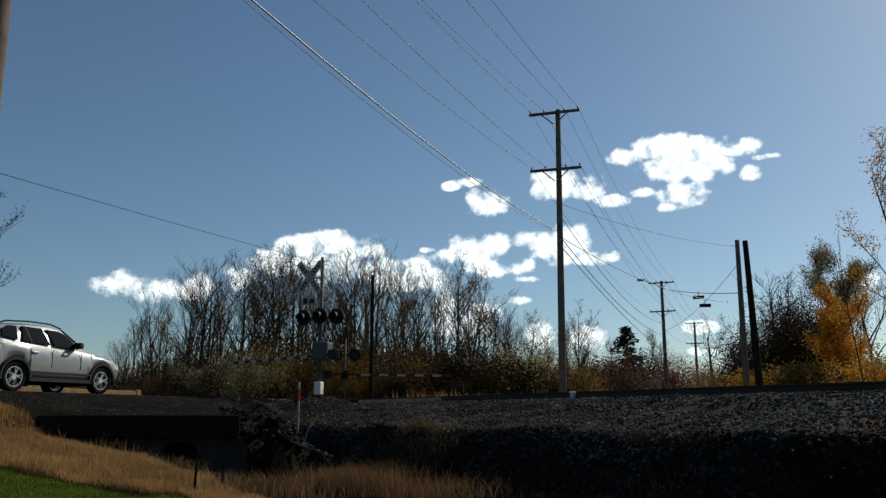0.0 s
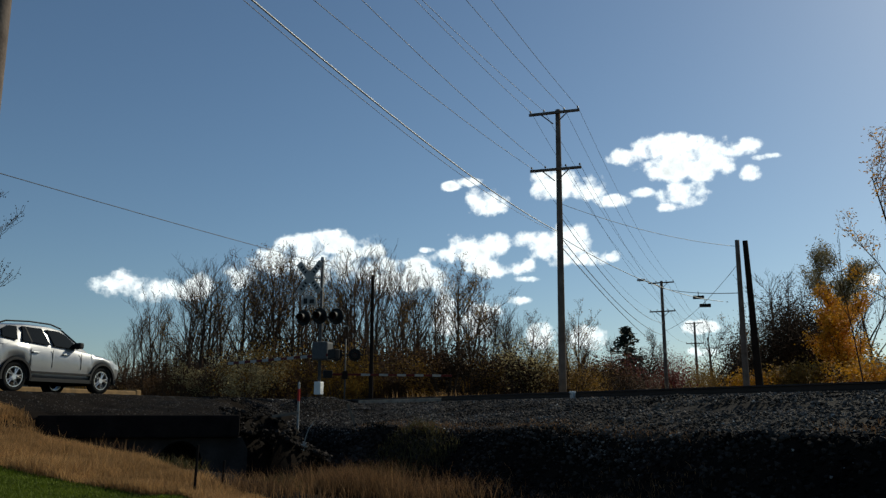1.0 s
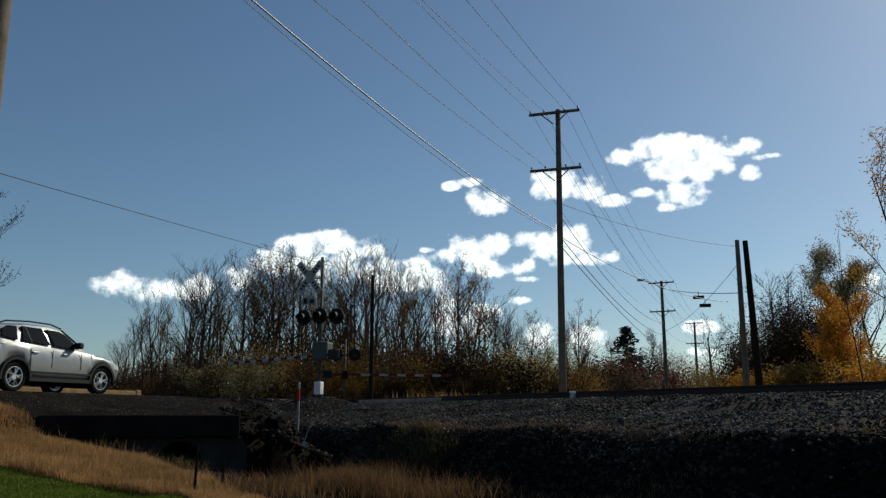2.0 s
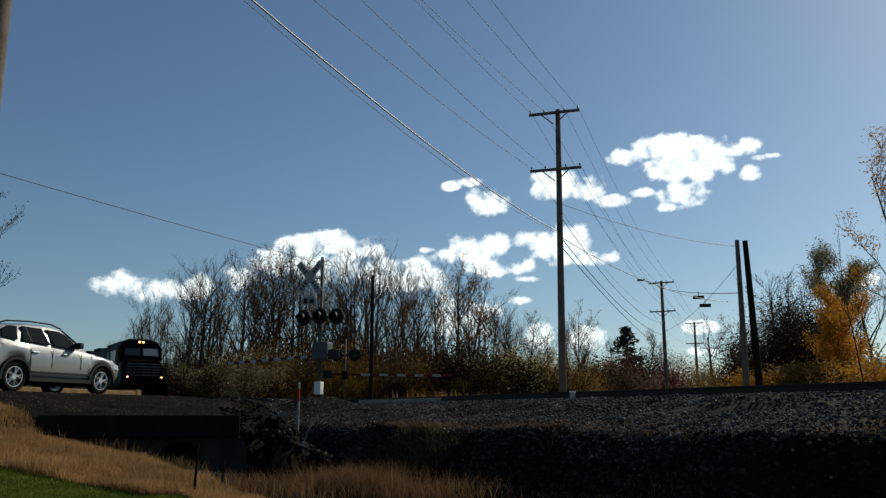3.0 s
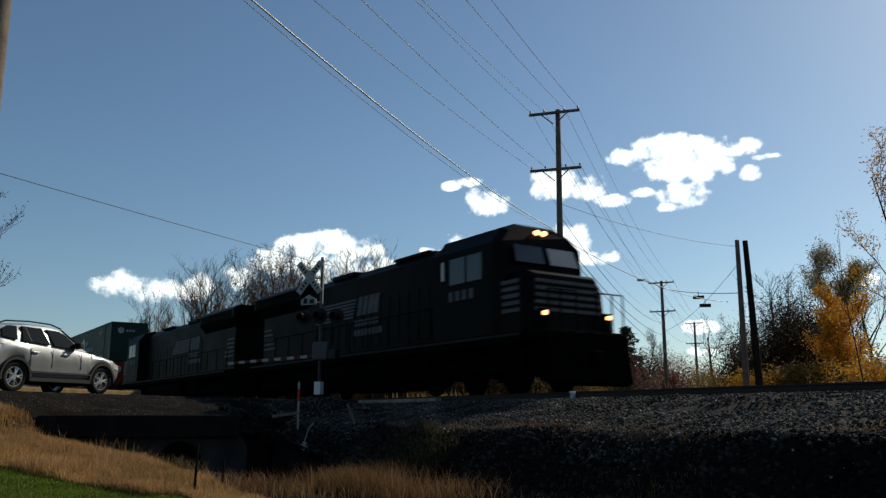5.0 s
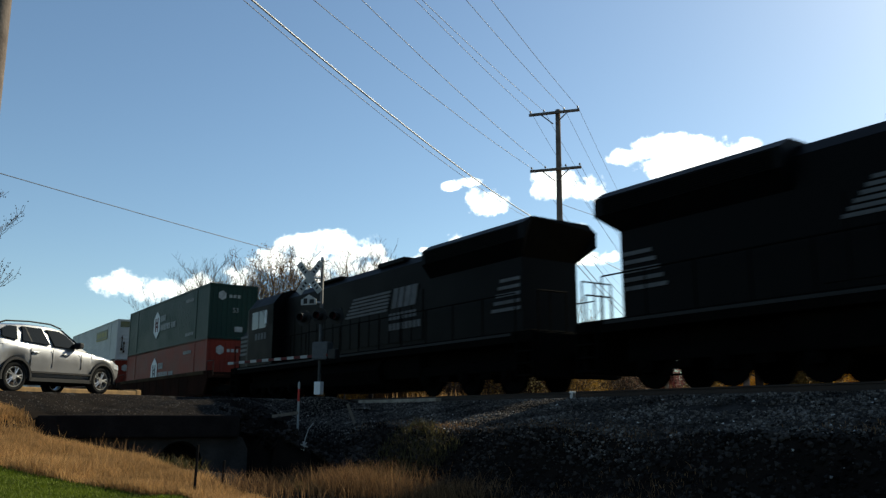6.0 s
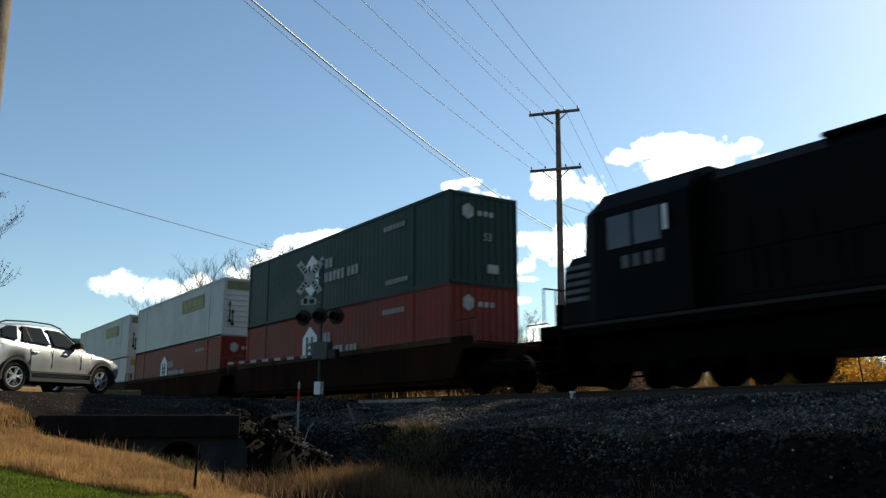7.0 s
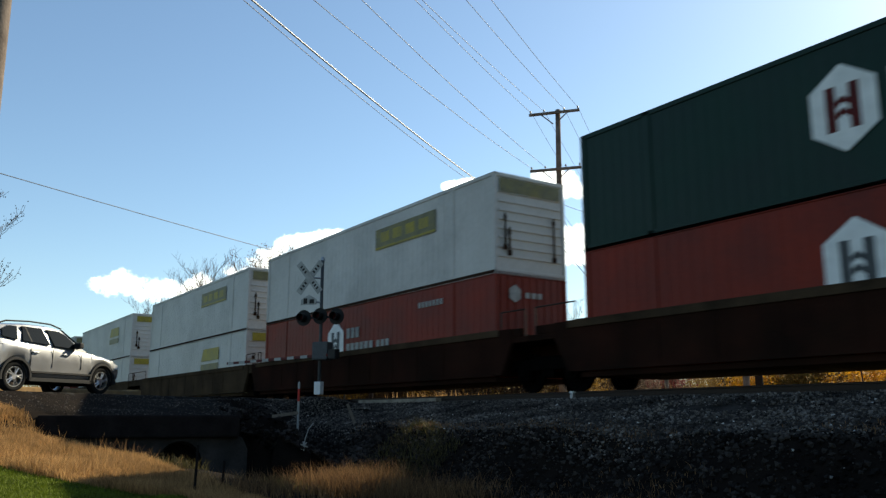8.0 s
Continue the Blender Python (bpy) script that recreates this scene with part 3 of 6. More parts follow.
TUFTS = ((-14.6, -7.5, 1.0), (-13.6, -7.3, 1.0), (-14.1, -7.6, 0.8), (-12.4, -7.3, 0.75), (-11.4, -7.0, 0.6), (-10.7, -10.5, 0.5), (-11.2, -9.6, 0.5), (-9.5, -6.6, 0.25), (-8.2, -6.3, 0.25))


def tuft_place(rnd):
    s, n, k = TUFTS[min(int(rnd.random() ** 1.3 * len(TUFTS)), len(TUFTS) - 1)]
    p = on_track(s + rnd.gauss(0, 0.6), n + rnd.gauss(0, 0.35))
    return p.x, p.y, k


def crest_place(rnd):
    s = rnd.choice((-17.5, -15.8, -14.6, -12.0, -9.8, -5.0, -3.2))
    p = on_track(s + rnd.gauss(0, 0.7), -4.9 + rnd.gauss(0, 0.22))
    return p.x, p.y, rnd.uniform(0.4, 1.0)


blades("lawn_grass", "short bright green mown lawn grass", "grass", 36000, lawn_place, 0.06, 0.006, M["greengrass"], 11, 0.5)
blades("tall_dry_grass", "tall tawny dry grass along the ditch", "grass", 58000, verge_place, 0.27, 0.004, M["drygrass"], 12, 0.45)
blades("bank_dry_grass", "tawny dry grass on the road bank", "grass", 46000, bank_verge, 0.2, 0.005, M["drygrass"], 13, 0.45)
blades("ditch_tufts", "tufts of brown dead grass in the ditch", "grass", 7000, tuft_place, 0.5, 0.004, M["deadgrass"], 14, 0.7)


def stalk_place(rnd):
    x, y, k = verge_place(rnd) if rnd.random() < 0.7 else tuft_place(rnd)
    return x, y, k * rnd.uniform(0.8, 1.5)


def rubble_place(rnd):
    p = CULVERT + CULVERT_A * rnd.uniform(1.9, 5.6) + CULVERT_N * rnd.gauss(0.2, 0.8)
    return p.dot(T), p.dot(NRM) - TRACK_OFF


def wet_place(rnd):
    p = CULVERT + CULVERT_A * rnd.uniform(0.4, 6.0) + CULVERT_N * rnd.uniform(0.6, 3.4)
    return p.x, p.y, rnd.uniform(0.3, 1.0)


stones("culvert_rubble", "dark broken rubble beside the culvert wall", 3600, rubble_place, 0.025, 0.11, M["dimmed_stone"], 17)
blades("dead_stalks", "thin pale dead stalks standing in the grass", "weeds", 1400, stalk_place, 0.42, 0.0035, M["drygrass"], 18, 0.5)
blades("ditch_weeds", "short olive weeds on the ditch floor", "weeds", 9000, wet_place, 0.3, 0.005, M["weed"], 19, 0.8)
blades("crest_grass", "short tawny grass on the gravel edge", "grass", 4200, crest_place, 0.10, 0.005, M["deadgrass"], 15, 0.7)

# ---- train ----
def slab(g, pts, y, t, mat=0):
    """A thin flat plate, outline in x and z, on the side y of a thing; t is its thickness outwards."""
    return g.prism(pts, y, y + t, mat)


def rect(x0, x1, z0, z1):
    return [(x0, z0), (x1, z0), (x1, z1), (x0, z1)]


SPINNERS = []                          # wheelsets, with the radius of each


def wheelset(parent, x, r=0.53):
    g = Geo()
    for y in (-0.755, 0.755):
        g.ring((0, y, 0), (0, 1, 0), r - 0.075, r, 0.13, 28)
        g.tube((0, y - 0.02, 0), (0, y + 0.02, 0), r - 0.06, None, 24)
        g.tube((0, y - 0.12, 0), (0, y + 0.12, 0), 0.13, None, 12)
        for k in range(5):
            a = 2 * math.pi * k / 5
            g.tube((0.27 * math.cos(a), y - 0.035, 0.27 * math.sin(a)), (0.27 * math.cos(a), y + 0.035, 0.27 * math.sin(a)), 0.05, None, 8)
    g.tube((0, -1.0, 0), (0, 1.0, 0), 0.08, None, 10)
    ob = part("wheelset", g, M["loco_under"], parent, "steel wheels on an axle", m=pose(x, 0, r))
    SPINNERS.append((ob, x, r))
    return ob


def bogie(parent, x, axles, r=0.53):
    half = (max(axles) - min(axles)) / 2
    g = Geo()
    for y in (-1.0, 1.0):
        g.box(x - half - 0.5, x + half + 0.5, y - 0.07, y + 0.07, r + 0.05, r + 0.33, b=0.03)
        for a in axles:
            g.box(x + a - 0.2, x + a + 0.2, y - 0.1, y + 0.1, r - 0.2, r + 0.22, b=0.04)
            g.tube((x + a, y - 0.16, r), (x + a, y + 0.16, r), 0.13, None, 12)
        for a, b in zip(axles, axles[1:]):
            c = x + (a + b) / 2
            for k in (-0.16, 0.0, 0.16):
                g.tube((c + k, y, r - 0.12), (c + k, y, r + 0.18), 0.06, None, 8)
    g.box(x - 0.4, x + 0.4, -1.0, 1.0, r + 0.1, r + 0.4, b=0.03)
    if len(axles) > 2:
        g.box(x - half - 0.6, x + half + 0.6, -0.9, 0.9, r + 0.25, 1.3)
    part("bogie", g, M["loco_under"], parent)
    for a in axles:
        wheelset(parent, x + a, r)


def locomotive(length, label):
    """A six-axle freight locomotive; x runs from its tail (0) to its nose (length); y < 0 faces the viewer when it runs nose first."""
    lo = thing("locomotive", label, "locomotive", group="coupled locomotives")
    L = length
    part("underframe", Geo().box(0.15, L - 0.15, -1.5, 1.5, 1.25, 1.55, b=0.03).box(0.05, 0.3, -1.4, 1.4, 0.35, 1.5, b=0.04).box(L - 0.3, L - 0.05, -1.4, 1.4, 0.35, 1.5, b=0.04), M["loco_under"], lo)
    for y in (-1.505, 1.505):
        part("sill_stripe", Geo().box(1.0, L - 1.0, y - 0.006, y + 0.006, 1.44, 1.51), M["sill_grey"], lo, "dull grey sill stripe")
    pts = [(-1.25, 1.22), (1.25, 1.22), (1.45, 0.9), (1.3, 0.45), (0.9, 0.25), (-0.9, 0.25), (-1.3, 0.45), (-1.45, 0.9)]
    part("fuel_tank", Geo().prism(pts, L / 2 - 2.8, L / 2 + 2.2, axis='x'), M["loco_under"], lo)
    part("underfloor_gear", Geo().box(L / 2 - 5.0, L / 2 + 4.4, -1.2, 1.2, 0.55, 1.25, b=0.06), M["loco_under"], lo)
    for x in (3.75, L - 3.95):
        bogie(lo, x, (-2.0, 0.0, 2.0))
    # long hood, with chamfered roof edges
    cab0 = L - 4.9
    w, top = 0.98, 4.52
    sec = [(-w, 1.55), (w, 1.55), (w, top - 0.28), (w - 0.3, top), (-w + 0.3, top), (-w, top - 0.28)]
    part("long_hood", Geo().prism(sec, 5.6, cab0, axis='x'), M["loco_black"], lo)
    step = (cab0 - 6.4) / 15
    leaf = Geo().box(0, step - 0.07, -0.012, 0.012, 1.75, 3.35, b=0.01).mesh("hood_door", M["loco_black"])
    for y in (-w - 0.012, w + 0.012):
        for k in range(15):
            part("hood_door", leaf, None, lo, m=pose(6.0 + k * step, y, 0))
    # radiator section: flares out over the walkway at the tail
    rw = 1.3
    tail = [(-w, 1.55), (w, 1.55), (w, 3.6), (rw, 4.0), (rw, 4.42), (rw - 0.3, 4.62), (-rw + 0.3, 4.62), (-rw, 4.42), (-rw, 4.0), (-w, 3.6)]
    rings = []
    for x, inset in ((0.62, 0.0), (5.6, 0.0)):
        rings.append([(x + (0.5 if (z <= 3.6 and x < 1) else 0.0), y, z) for y, z in tail])
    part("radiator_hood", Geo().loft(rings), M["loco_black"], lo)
    g = Geo()
    for y in (-rw - 0.004, rw + 0.004):
        for k in range(9):
            g.box(0.9, 5.4, y - 0.01, y + 0.01, 3.99 + k * 0.045, 4.015 + k * 0.045)
    part("radiator_grille", g, M["loco_under"], lo)
    g = Geo().box(7.4, 9.2, -0.85, 0.85, 4.45, 4.62, b=0.04).box(9.9, 10.7, -0.5, 0.5, 4.45, 4.6, b=0.05)
    g.box(12.0, 14.2, -0.85, 0.85, 4.5, 4.6, b=0.04)
    part("roof_housing", g, M["loco_black"], lo)
    g = Geo()
    for k in range(3):
        g.tube((cab0 - 0.6, -0.2 + k * 0.2, 4.38), (cab0 - 0.6, -0.2 + k * 0.2, 4.62), 0.05, 0.09, 8)
    part("air_horn", g, M["loco_under"], lo)
    # cab and short nose
    cw = 1.5
    sec = [(-cw, 1.55), (cw, 1.55), (cw, 4.05), (cw - 0.35, 4.5), (cw - 0.8, 4.66), (-cw + 0.8, 4.66), (-cw + 0.35, 4.5), (-cw, 4.05)]
    rings = [[(cab0, y, z) for y, z in sec], [(L - 2.15, y, z) for y, z in sec],
             [(L - 1.6 - (0.0 if z < 3.3 else 0.25 * (z - 3.2)), y * 0.93, z if z < 4.2 else z - 0.1) for y, z in sec]]
    cab = part("cab", Geo().loft(rings), M["loco_black"], lo)
    nose_sec = [(-1.44, 1.55), (1.44, 1.55), (1.44, 2.85), (1.2, 3.2), (-1.2, 3.2), (-1.44, 2.85)]
    rings = [[(L - 2.1, y, z) for y, z in nose_sec],
             [(L - 1.05, y * 0.98, z if z < 2 else z - 0.04) for y, z in nose_sec],
             [(L - 0.75 - (0 if z < 2 else 0.12), y * 0.88, z if z < 2 else z - 0.14) for y, z in nose_sec]]
    nose = part("nose", Geo().loft(rings), M["loco_black"], lo)
    for y in (-cw - 0.004, cw + 0.004):
        for x0, x1 in ((L - 4.15, L - 3.4), (L - 3.3, L - 2.6)):
            part("side_window", slab(Geo(), rect(x0, x1, 3.1, 3.85), y - 0.006, 0.012), M["loco_glass"], cab)
    for y in (-1.6, 1.6):
        # white replaces the bright reflection on the mirror
        part("cab_mirror", Geo().box(L - 4.42, L - 4.32, y - 0.02, y + 0.02, 3.25, 3.8, b=0.01), M["white"], cab)
    # the y > 0 pane is pale: reflected sky is put into its colour
    for y0, y1 in ((-1.12, -0.1), (0.1, 1.12)):
        g = Geo().add([(L - 1.585, y0, 3.48), (L - 1.585, y1, 3.48), (L - 1.76, y1 * 0.95, 3.98), (L - 1.76, y0 * 0.95, 3.98),
                       (L - 1.56, y0, 3.48), (L - 1.56, y1, 3.48), (L - 1.73, y1 * 0.95, 3.98), (L - 1.73, y0 * 0.95, 3.98)],
                      [(0, 1, 2, 3), (7, 6, 5, 4), (0, 4, 5, 1), (2, 6, 7, 3), (1, 5, 6, 2), (0, 3, 7, 4)])
        part("windscreen", g, M["windscreen"] if y0 > 0 else M["loco_glass"], cab)
    for k in range(5):
        z = 2.12 + k * 0.19
        x = L - 0.74 - (0.02 + 0.05 * max(0, z - 1.9))
        part("nose_stripe", Geo().box(x - 0.06, x + 0.012 - 0.008 * k, -1.17 + 0.02 * k, 1.17 - 0.02 * k, z - 0.045, z + 0.045), M["loco_white"], nose)
        for side in (-1, 1):
            part("side_stripe", slab(Geo(), rect(L - 2.1, L - 1.1, z - 0.06, z + 0.04), side * 1.43 - 0.008, 0.016), M["loco_white"], nose)
    for y in (-0.13, 0.13):
        part("headlight", Geo().tube((L - 2.0, y, 4.42), (L - 1.82, y, 4.42), 0.07, None, 14), M["lamp_warm"] if "lead" in label else M["lens_off"], cab)
    for y in (-1.12, 1.12):
        g = Geo().tube((L - 0.5, y, 1.98), (L - 0.38, y, 1.98), 0.055, None, 14)
        part("ditch_light", g, M["lamp_warm"] if "lead" in label else M["lens_off"], lo)
        part("lamp_bracket", Geo().box(L - 0.62, L - 0.5, y - 0.14, y + 0.14, 1.55, 2.1, b=0.02), M["loco_under"], lo)
    # stripes at the tail and the lettering block on the hood, as plain bars
    for y in (-w - 0.02, w + 0.02):
        for k in range(5):
            z = 2.2 + k * 0.2
            part("tail_stripe", slab(Geo(), rect(1.2, 2.45 - 0.1 * k, z, z + 0.09), y - 0.008, 0.016), M["loco_white"], lo)
    for side in (-1, 1):
        bars = []
        y = side * (w + 0.034)
        # the block reads the same way from both sides
        for k in range(6):
            z = 2.85 + k * 0.12
            bars.append([(8.6 + 0.12 * k, z), (11.6 + 0.05 * k, z), (11.6 + 0.05 * k, z + 0.075), (8.6 + 0.12 * k, z + 0.075)])
        for j, wd in enumerate((0.30, 0.30, 0.34, 0.34)):
            x0 = 12.0 + j * 0.38
            bars.append([(x0 - 0.1, 2.9), (x0 + wd - 0.1, 2.9), (x0 + wd + 0.06, 3.55), (x0 + 0.06, 3.55)])
        for z, n in ((2.52, 7), (2.18, 8)):
            for j in range(n):
                bars.append(rect(11.75 + j * 0.25, 11.75 + j * 0.25 + 0.18, z, z + 0.22))
        for b in bars:
            b = [(x - 2.1 if side < 0 else 19.8 - x, z) for x, z in b]
            part("lettering_bar", slab(Geo(), b, y - 0.006, 0.012), M["loco_white"], lo)
        for j in range(4):
            part("number_bar", slab(Geo(), rect(L - 4.2 + j * 0.33, L - 4.2 + j * 0.33 + 0.2, 2.62, 2.9), side * (cw + 0.004) - 0.006, 0.012), M["loco_white"], cab)
    # walkway rails and steps
    g = Geo()
    for side in (-1.42, 1.42):
        for k in range(12):
            x = 0.9 + k * (cab0 - 1.2) / 11
            g.tube((x, side, 1.55), (x, side, 2.55), 0.02, None, 6)
        g.tube((0.9, side, 2.55), (cab0 - 0.3, side, 2.55), 0.02, None, 6)
    for x in (0.12, L - 0.12):
        for y in (-1.3, -0.9, -0.35, 0.35, 0.9, 1.3):
            g.tube((x, y, 1.5), (x, y, 2.55), 0.022, None, 6)
        g.tube((x, -1.3, 2.55), (x, -0.35, 2.55), 0.022, None, 6)
        g.tube((x, 0.35, 2.55), (x, 1.3, 2.55), 0.022, None, 6)
    part("handrail", g, M["loco_under"], lo, "thin dark walkway handrails")
    for x in (0.45, L - 0.6):
        for y in (-1.42, 1.42):
            for k in range(4):
                part("step", Geo().box(x - 0.3, x + 0.3, y - 0.12, y + 0.12, 0.4 + 0.3 * k, 0.44 + 0.3 * k), M["loco_under"], lo)
            for d in (-0.34, 0.3):
                part("step_side", Geo().box(x + d, x + d + 0.04, y - 0.12, y + 0.12, 0.4, 1.5), M["loco_under"], lo)
    for x, d in ((0.05, -1), (L - 0.05, 1)):
        part("coupler", Geo().box(min(x, x + d * 0.3), max(x, x + d * 0.3), -0.15, 0.15, 0.72, 1.02, b=0.04), M["loco_under"], lo)
    pl = [(L - 0.3, 1.3), (L - 0.02, 1.2), (L + 0.12, 0.25), (L - 0.05, 0.15), (L - 0.3, 0.25)]
    part("pilot_plough", Geo().prism(pl, -1.35, 1.35), M["loco_under"], lo)
    return lo


# stands in for windscreen glass that mirrors the sky
M["windscreen"] = mat("sky_reflection_pane", (0.30, 0.31, 0.32), (0.25, 0.26, 0.27), 0.12, scale=2, fine=20, bump=0)
M["lens_off"] = mat("unlit_lens", (0.3, 0.3, 0.3), (0.2, 0.2, 0.2), 0.2, scale=4, fine=40, bump=0)
CL, CW, CH = 16.15, 2.59, 2.9


def container(parent, z, material, label, ribs, decals):
    """A box on a well car; x from -CL (tail) to 0 (front)."""
    g = Geo().box(-CL + 0.04, -0.04, -CW / 2 + 0.03, CW / 2 - 0.03, z + 0.12, z + CH - 0.03, b=0.02)
    box = part("container", g, material, parent, label)
    g = Geo()
    for y in (-CW / 2, CW / 2 - 0.09):
        g.box(-CL, 0, y, y + 0.09, z, z + 0.17, b=0.012).box(-CL, 0, y, y + 0.09, z + CH - 0.11, z + CH, b=0.012)
        for x in (-CL, -0.16):
            g.box(x, x + 0.16, y, y + 0.09, z, z + CH, b=0.012)
        for x in (-CL + 2.0, -2.2):
            g.box(x, x + 0.2, y, y + 0.09, z, z + CH, b=0.012)
    for x in (-CL, -0.09):
        g.box(x, x + 0.09, -CW / 2, CW / 2, z, z + 0.17, b=0.012).box(x, x + 0.09, -CW / 2, CW / 2, z + CH - 0.11, z + CH, b=0.012)
    part("frame", g, material, box)
    g = Geo()
    if ribs == "rows":
        for k in range(8):
            zz = z + 0.5 + k * 0.26
            g.box(-0.045, -0.005, -CW / 2 + 0.14, CW / 2 - 0.14, zz, zz + 0.07, b=0.01)
    else:
        for k in range(9):
            y = -CW / 2 + 0.2 + k * 0.26
            g.box(-0.05, -0.02, y, y + 0.1, z + 0.18, z + CH - 0.12)
    part("end_corrugation", g, material, box)
    if ribs == "rows":
        for y, z0, z1 in ((-0.93, 0.75, 1.75), (-0.78, 0.6, 1.35), (0.85, 0.55, 1.8)):
            part("door_rod", Geo().tube((0.012, y, z + z0), (0.012, y, z + z1), 0.028, 0.022, 8).box(-0.004, 0.03, y - 0.07, y + 0.07, z + z0 - 0.05, z + z0 + 0.1, b=0.01).box(-0.004, 0.03, y - 0.05, y + 0.05, z + z1 - 0.2, z + z1 - 0.08, b=0.01), M["rust"], box, "rusty door rod")
        # dark band: grime, plus shade of the gap between stacked boxes, in colour
        part("base_band", Geo().box(-CL + 0.02, -0.02, -CW / 2 - 0.006, CW / 2 + 0.006, z + 0.03, z + 0.12, b=0.006), M["rust"], box, "dark base band of grime and gap shade")
    for y in (-CW / 2 + 0.024, CW / 2 - 0.044):
        g = Geo()
        for k in range(52):
            x = -CL + 0.35 + k * 0.3
            g.box(x, x + 0.07, y, y + 0.02, z + 0.18, z + CH - 0.12)
        part("side_corrugation", g, material, box)
    for name, gg, m, lab in decals(z):
        part(name, gg, m, box, lab)
    return box


def hexagon(cx, cz, w, h):
    return [(cx - w, cz + h * 0.5), (cx - w, cz - h * 0.5), (cx, cz - h), (cx + w, cz - h * 0.5), (cx + w, cz + h * 0.5), (cx, cz + h)]


def hex_decals(inner):
    def build(z):
        y = -CW / 2
        cx, cz = -9.5, z + 1.55
        out = [("badge", slab(Geo(), hexagon(cx, cz, 0.62, 0.82), y - 0.008, 0.012), M["white"], "white six-sided badge")]
        for dx in (-0.32, 0.12):
            out.append(("badge_bar", slab(Geo(), rect(cx + dx, cx + dx + 0.19, cz - 0.42, cz + 0.42), y - 0.013, 0.006), inner, ""))
        for dz in (-0.17, 0.05):
            out.append(("badge_bar", slab(Geo(), [(cx - 0.12, cz + dz - 0.04), (cx, cz + dz + 0.05), (cx + 0.12, cz + dz - 0.04), (cx + 0.12, cz + dz + 0.08), (cx, cz + dz + 0.17), (cx - 0.12, cz + dz + 0.08)], y - 0.013, 0.006), inner, ""))
        bars = []
        for row, n in ((0.12, 3), (-0.42, 6)):
            x = cx + 0.85
            for j in range(n):
                bars.append(rect(x, x + 0.24, cz + row, cz + row + 0.36))
                x += 0.33
        for j in range(3):
            bars.append(rect(cx + 3.0 + j * 0.3, cx + 3.2 + j * 0.3, cz - 0.42, cz - 0.08))
        for j in range(7):
            bars.append(rect(-3.7 + j * 0.2, -3.58 + j * 0.2, z + 0.42, z + 0.58))
            bars.append(rect(-3.9 + j * 0.2, -3.78 + j * 0.2, z + 2.25, z + 2.42))
        for b in bars:
            out.append(("lettering_bar", slab(Geo(), b, y - 0.008, 0.012), M["white_retro"], ""))
        # front end: small badge, marks and placard
        for b in [hexagon(-0.62, z + 2.3, 0.2, 0.25), rect(0.1, 0.52, z + 0.45, z + 0.72)] + [rect(-0.25 + j * 0.22, -0.1 + j * 0.22, z + 2.2, z + 2.36) for j in range(3)]:
            out.append(("end_mark", Geo().prism(b, -0.004, 0.012, axis='x'), M["white_retro"], ""))
        return out
    return build


def white_decals(z):
    y = -CW / 2
    out = [("panel", slab(Geo(), rect(-6.65, -2.95, z + 1.8, z + 2.42), y - 0.008, 0.012), M["logo_grey"], "faded olive panel"),
           ("panel_stripe", slab(Geo(), rect(-6.65, -2.95, z + 1.72, z + 1.8), y - 0.011, 0.012), M["logo_yellow"], "thin yellow stripe")]
    g = Geo().prism(rect(-1.1, 1.1, z + 2.35, z + 2.75), -0.004, 0.012, axis='x')
    out.append(("end_panel", g, M["logo_grey"], ""))
    for j in range(4):
        out.append(("panel_bar", slab(Geo(), rect(-6.3 + j * 0.8, -5.75 + j * 0.8, z + 1.94, z + 2.28), y - 0.012, 0.012), M["logo_yellow"], ""))
    return out


def yellow_decals(z):
    y = -CW / 2
    g = Geo()
    slab(g, [(-6.2, z + 1.7), (-3.6, z + 1.7), (-3.6, z + 2.3), (-5.9, z + 2.3)], y - 0.008, 0.012)
    h = Geo()
    slab(h, rect(-6.2, -3.6, z + 1.2, z + 1.55), y - 0.008, 0.012)
    e = Geo().prism(rect(-1.0, 1.0, z + 2.35, z + 2.72), -0.004, 0.012, axis='x')
    return [("panel", g, M["logo_yellow"], "yellow panel"), ("panel_stripe", h, M["logo_grey"], "grey panel"), ("end_panel", e, M["logo_yellow"], "")]


def plain_decals(z):
    return []


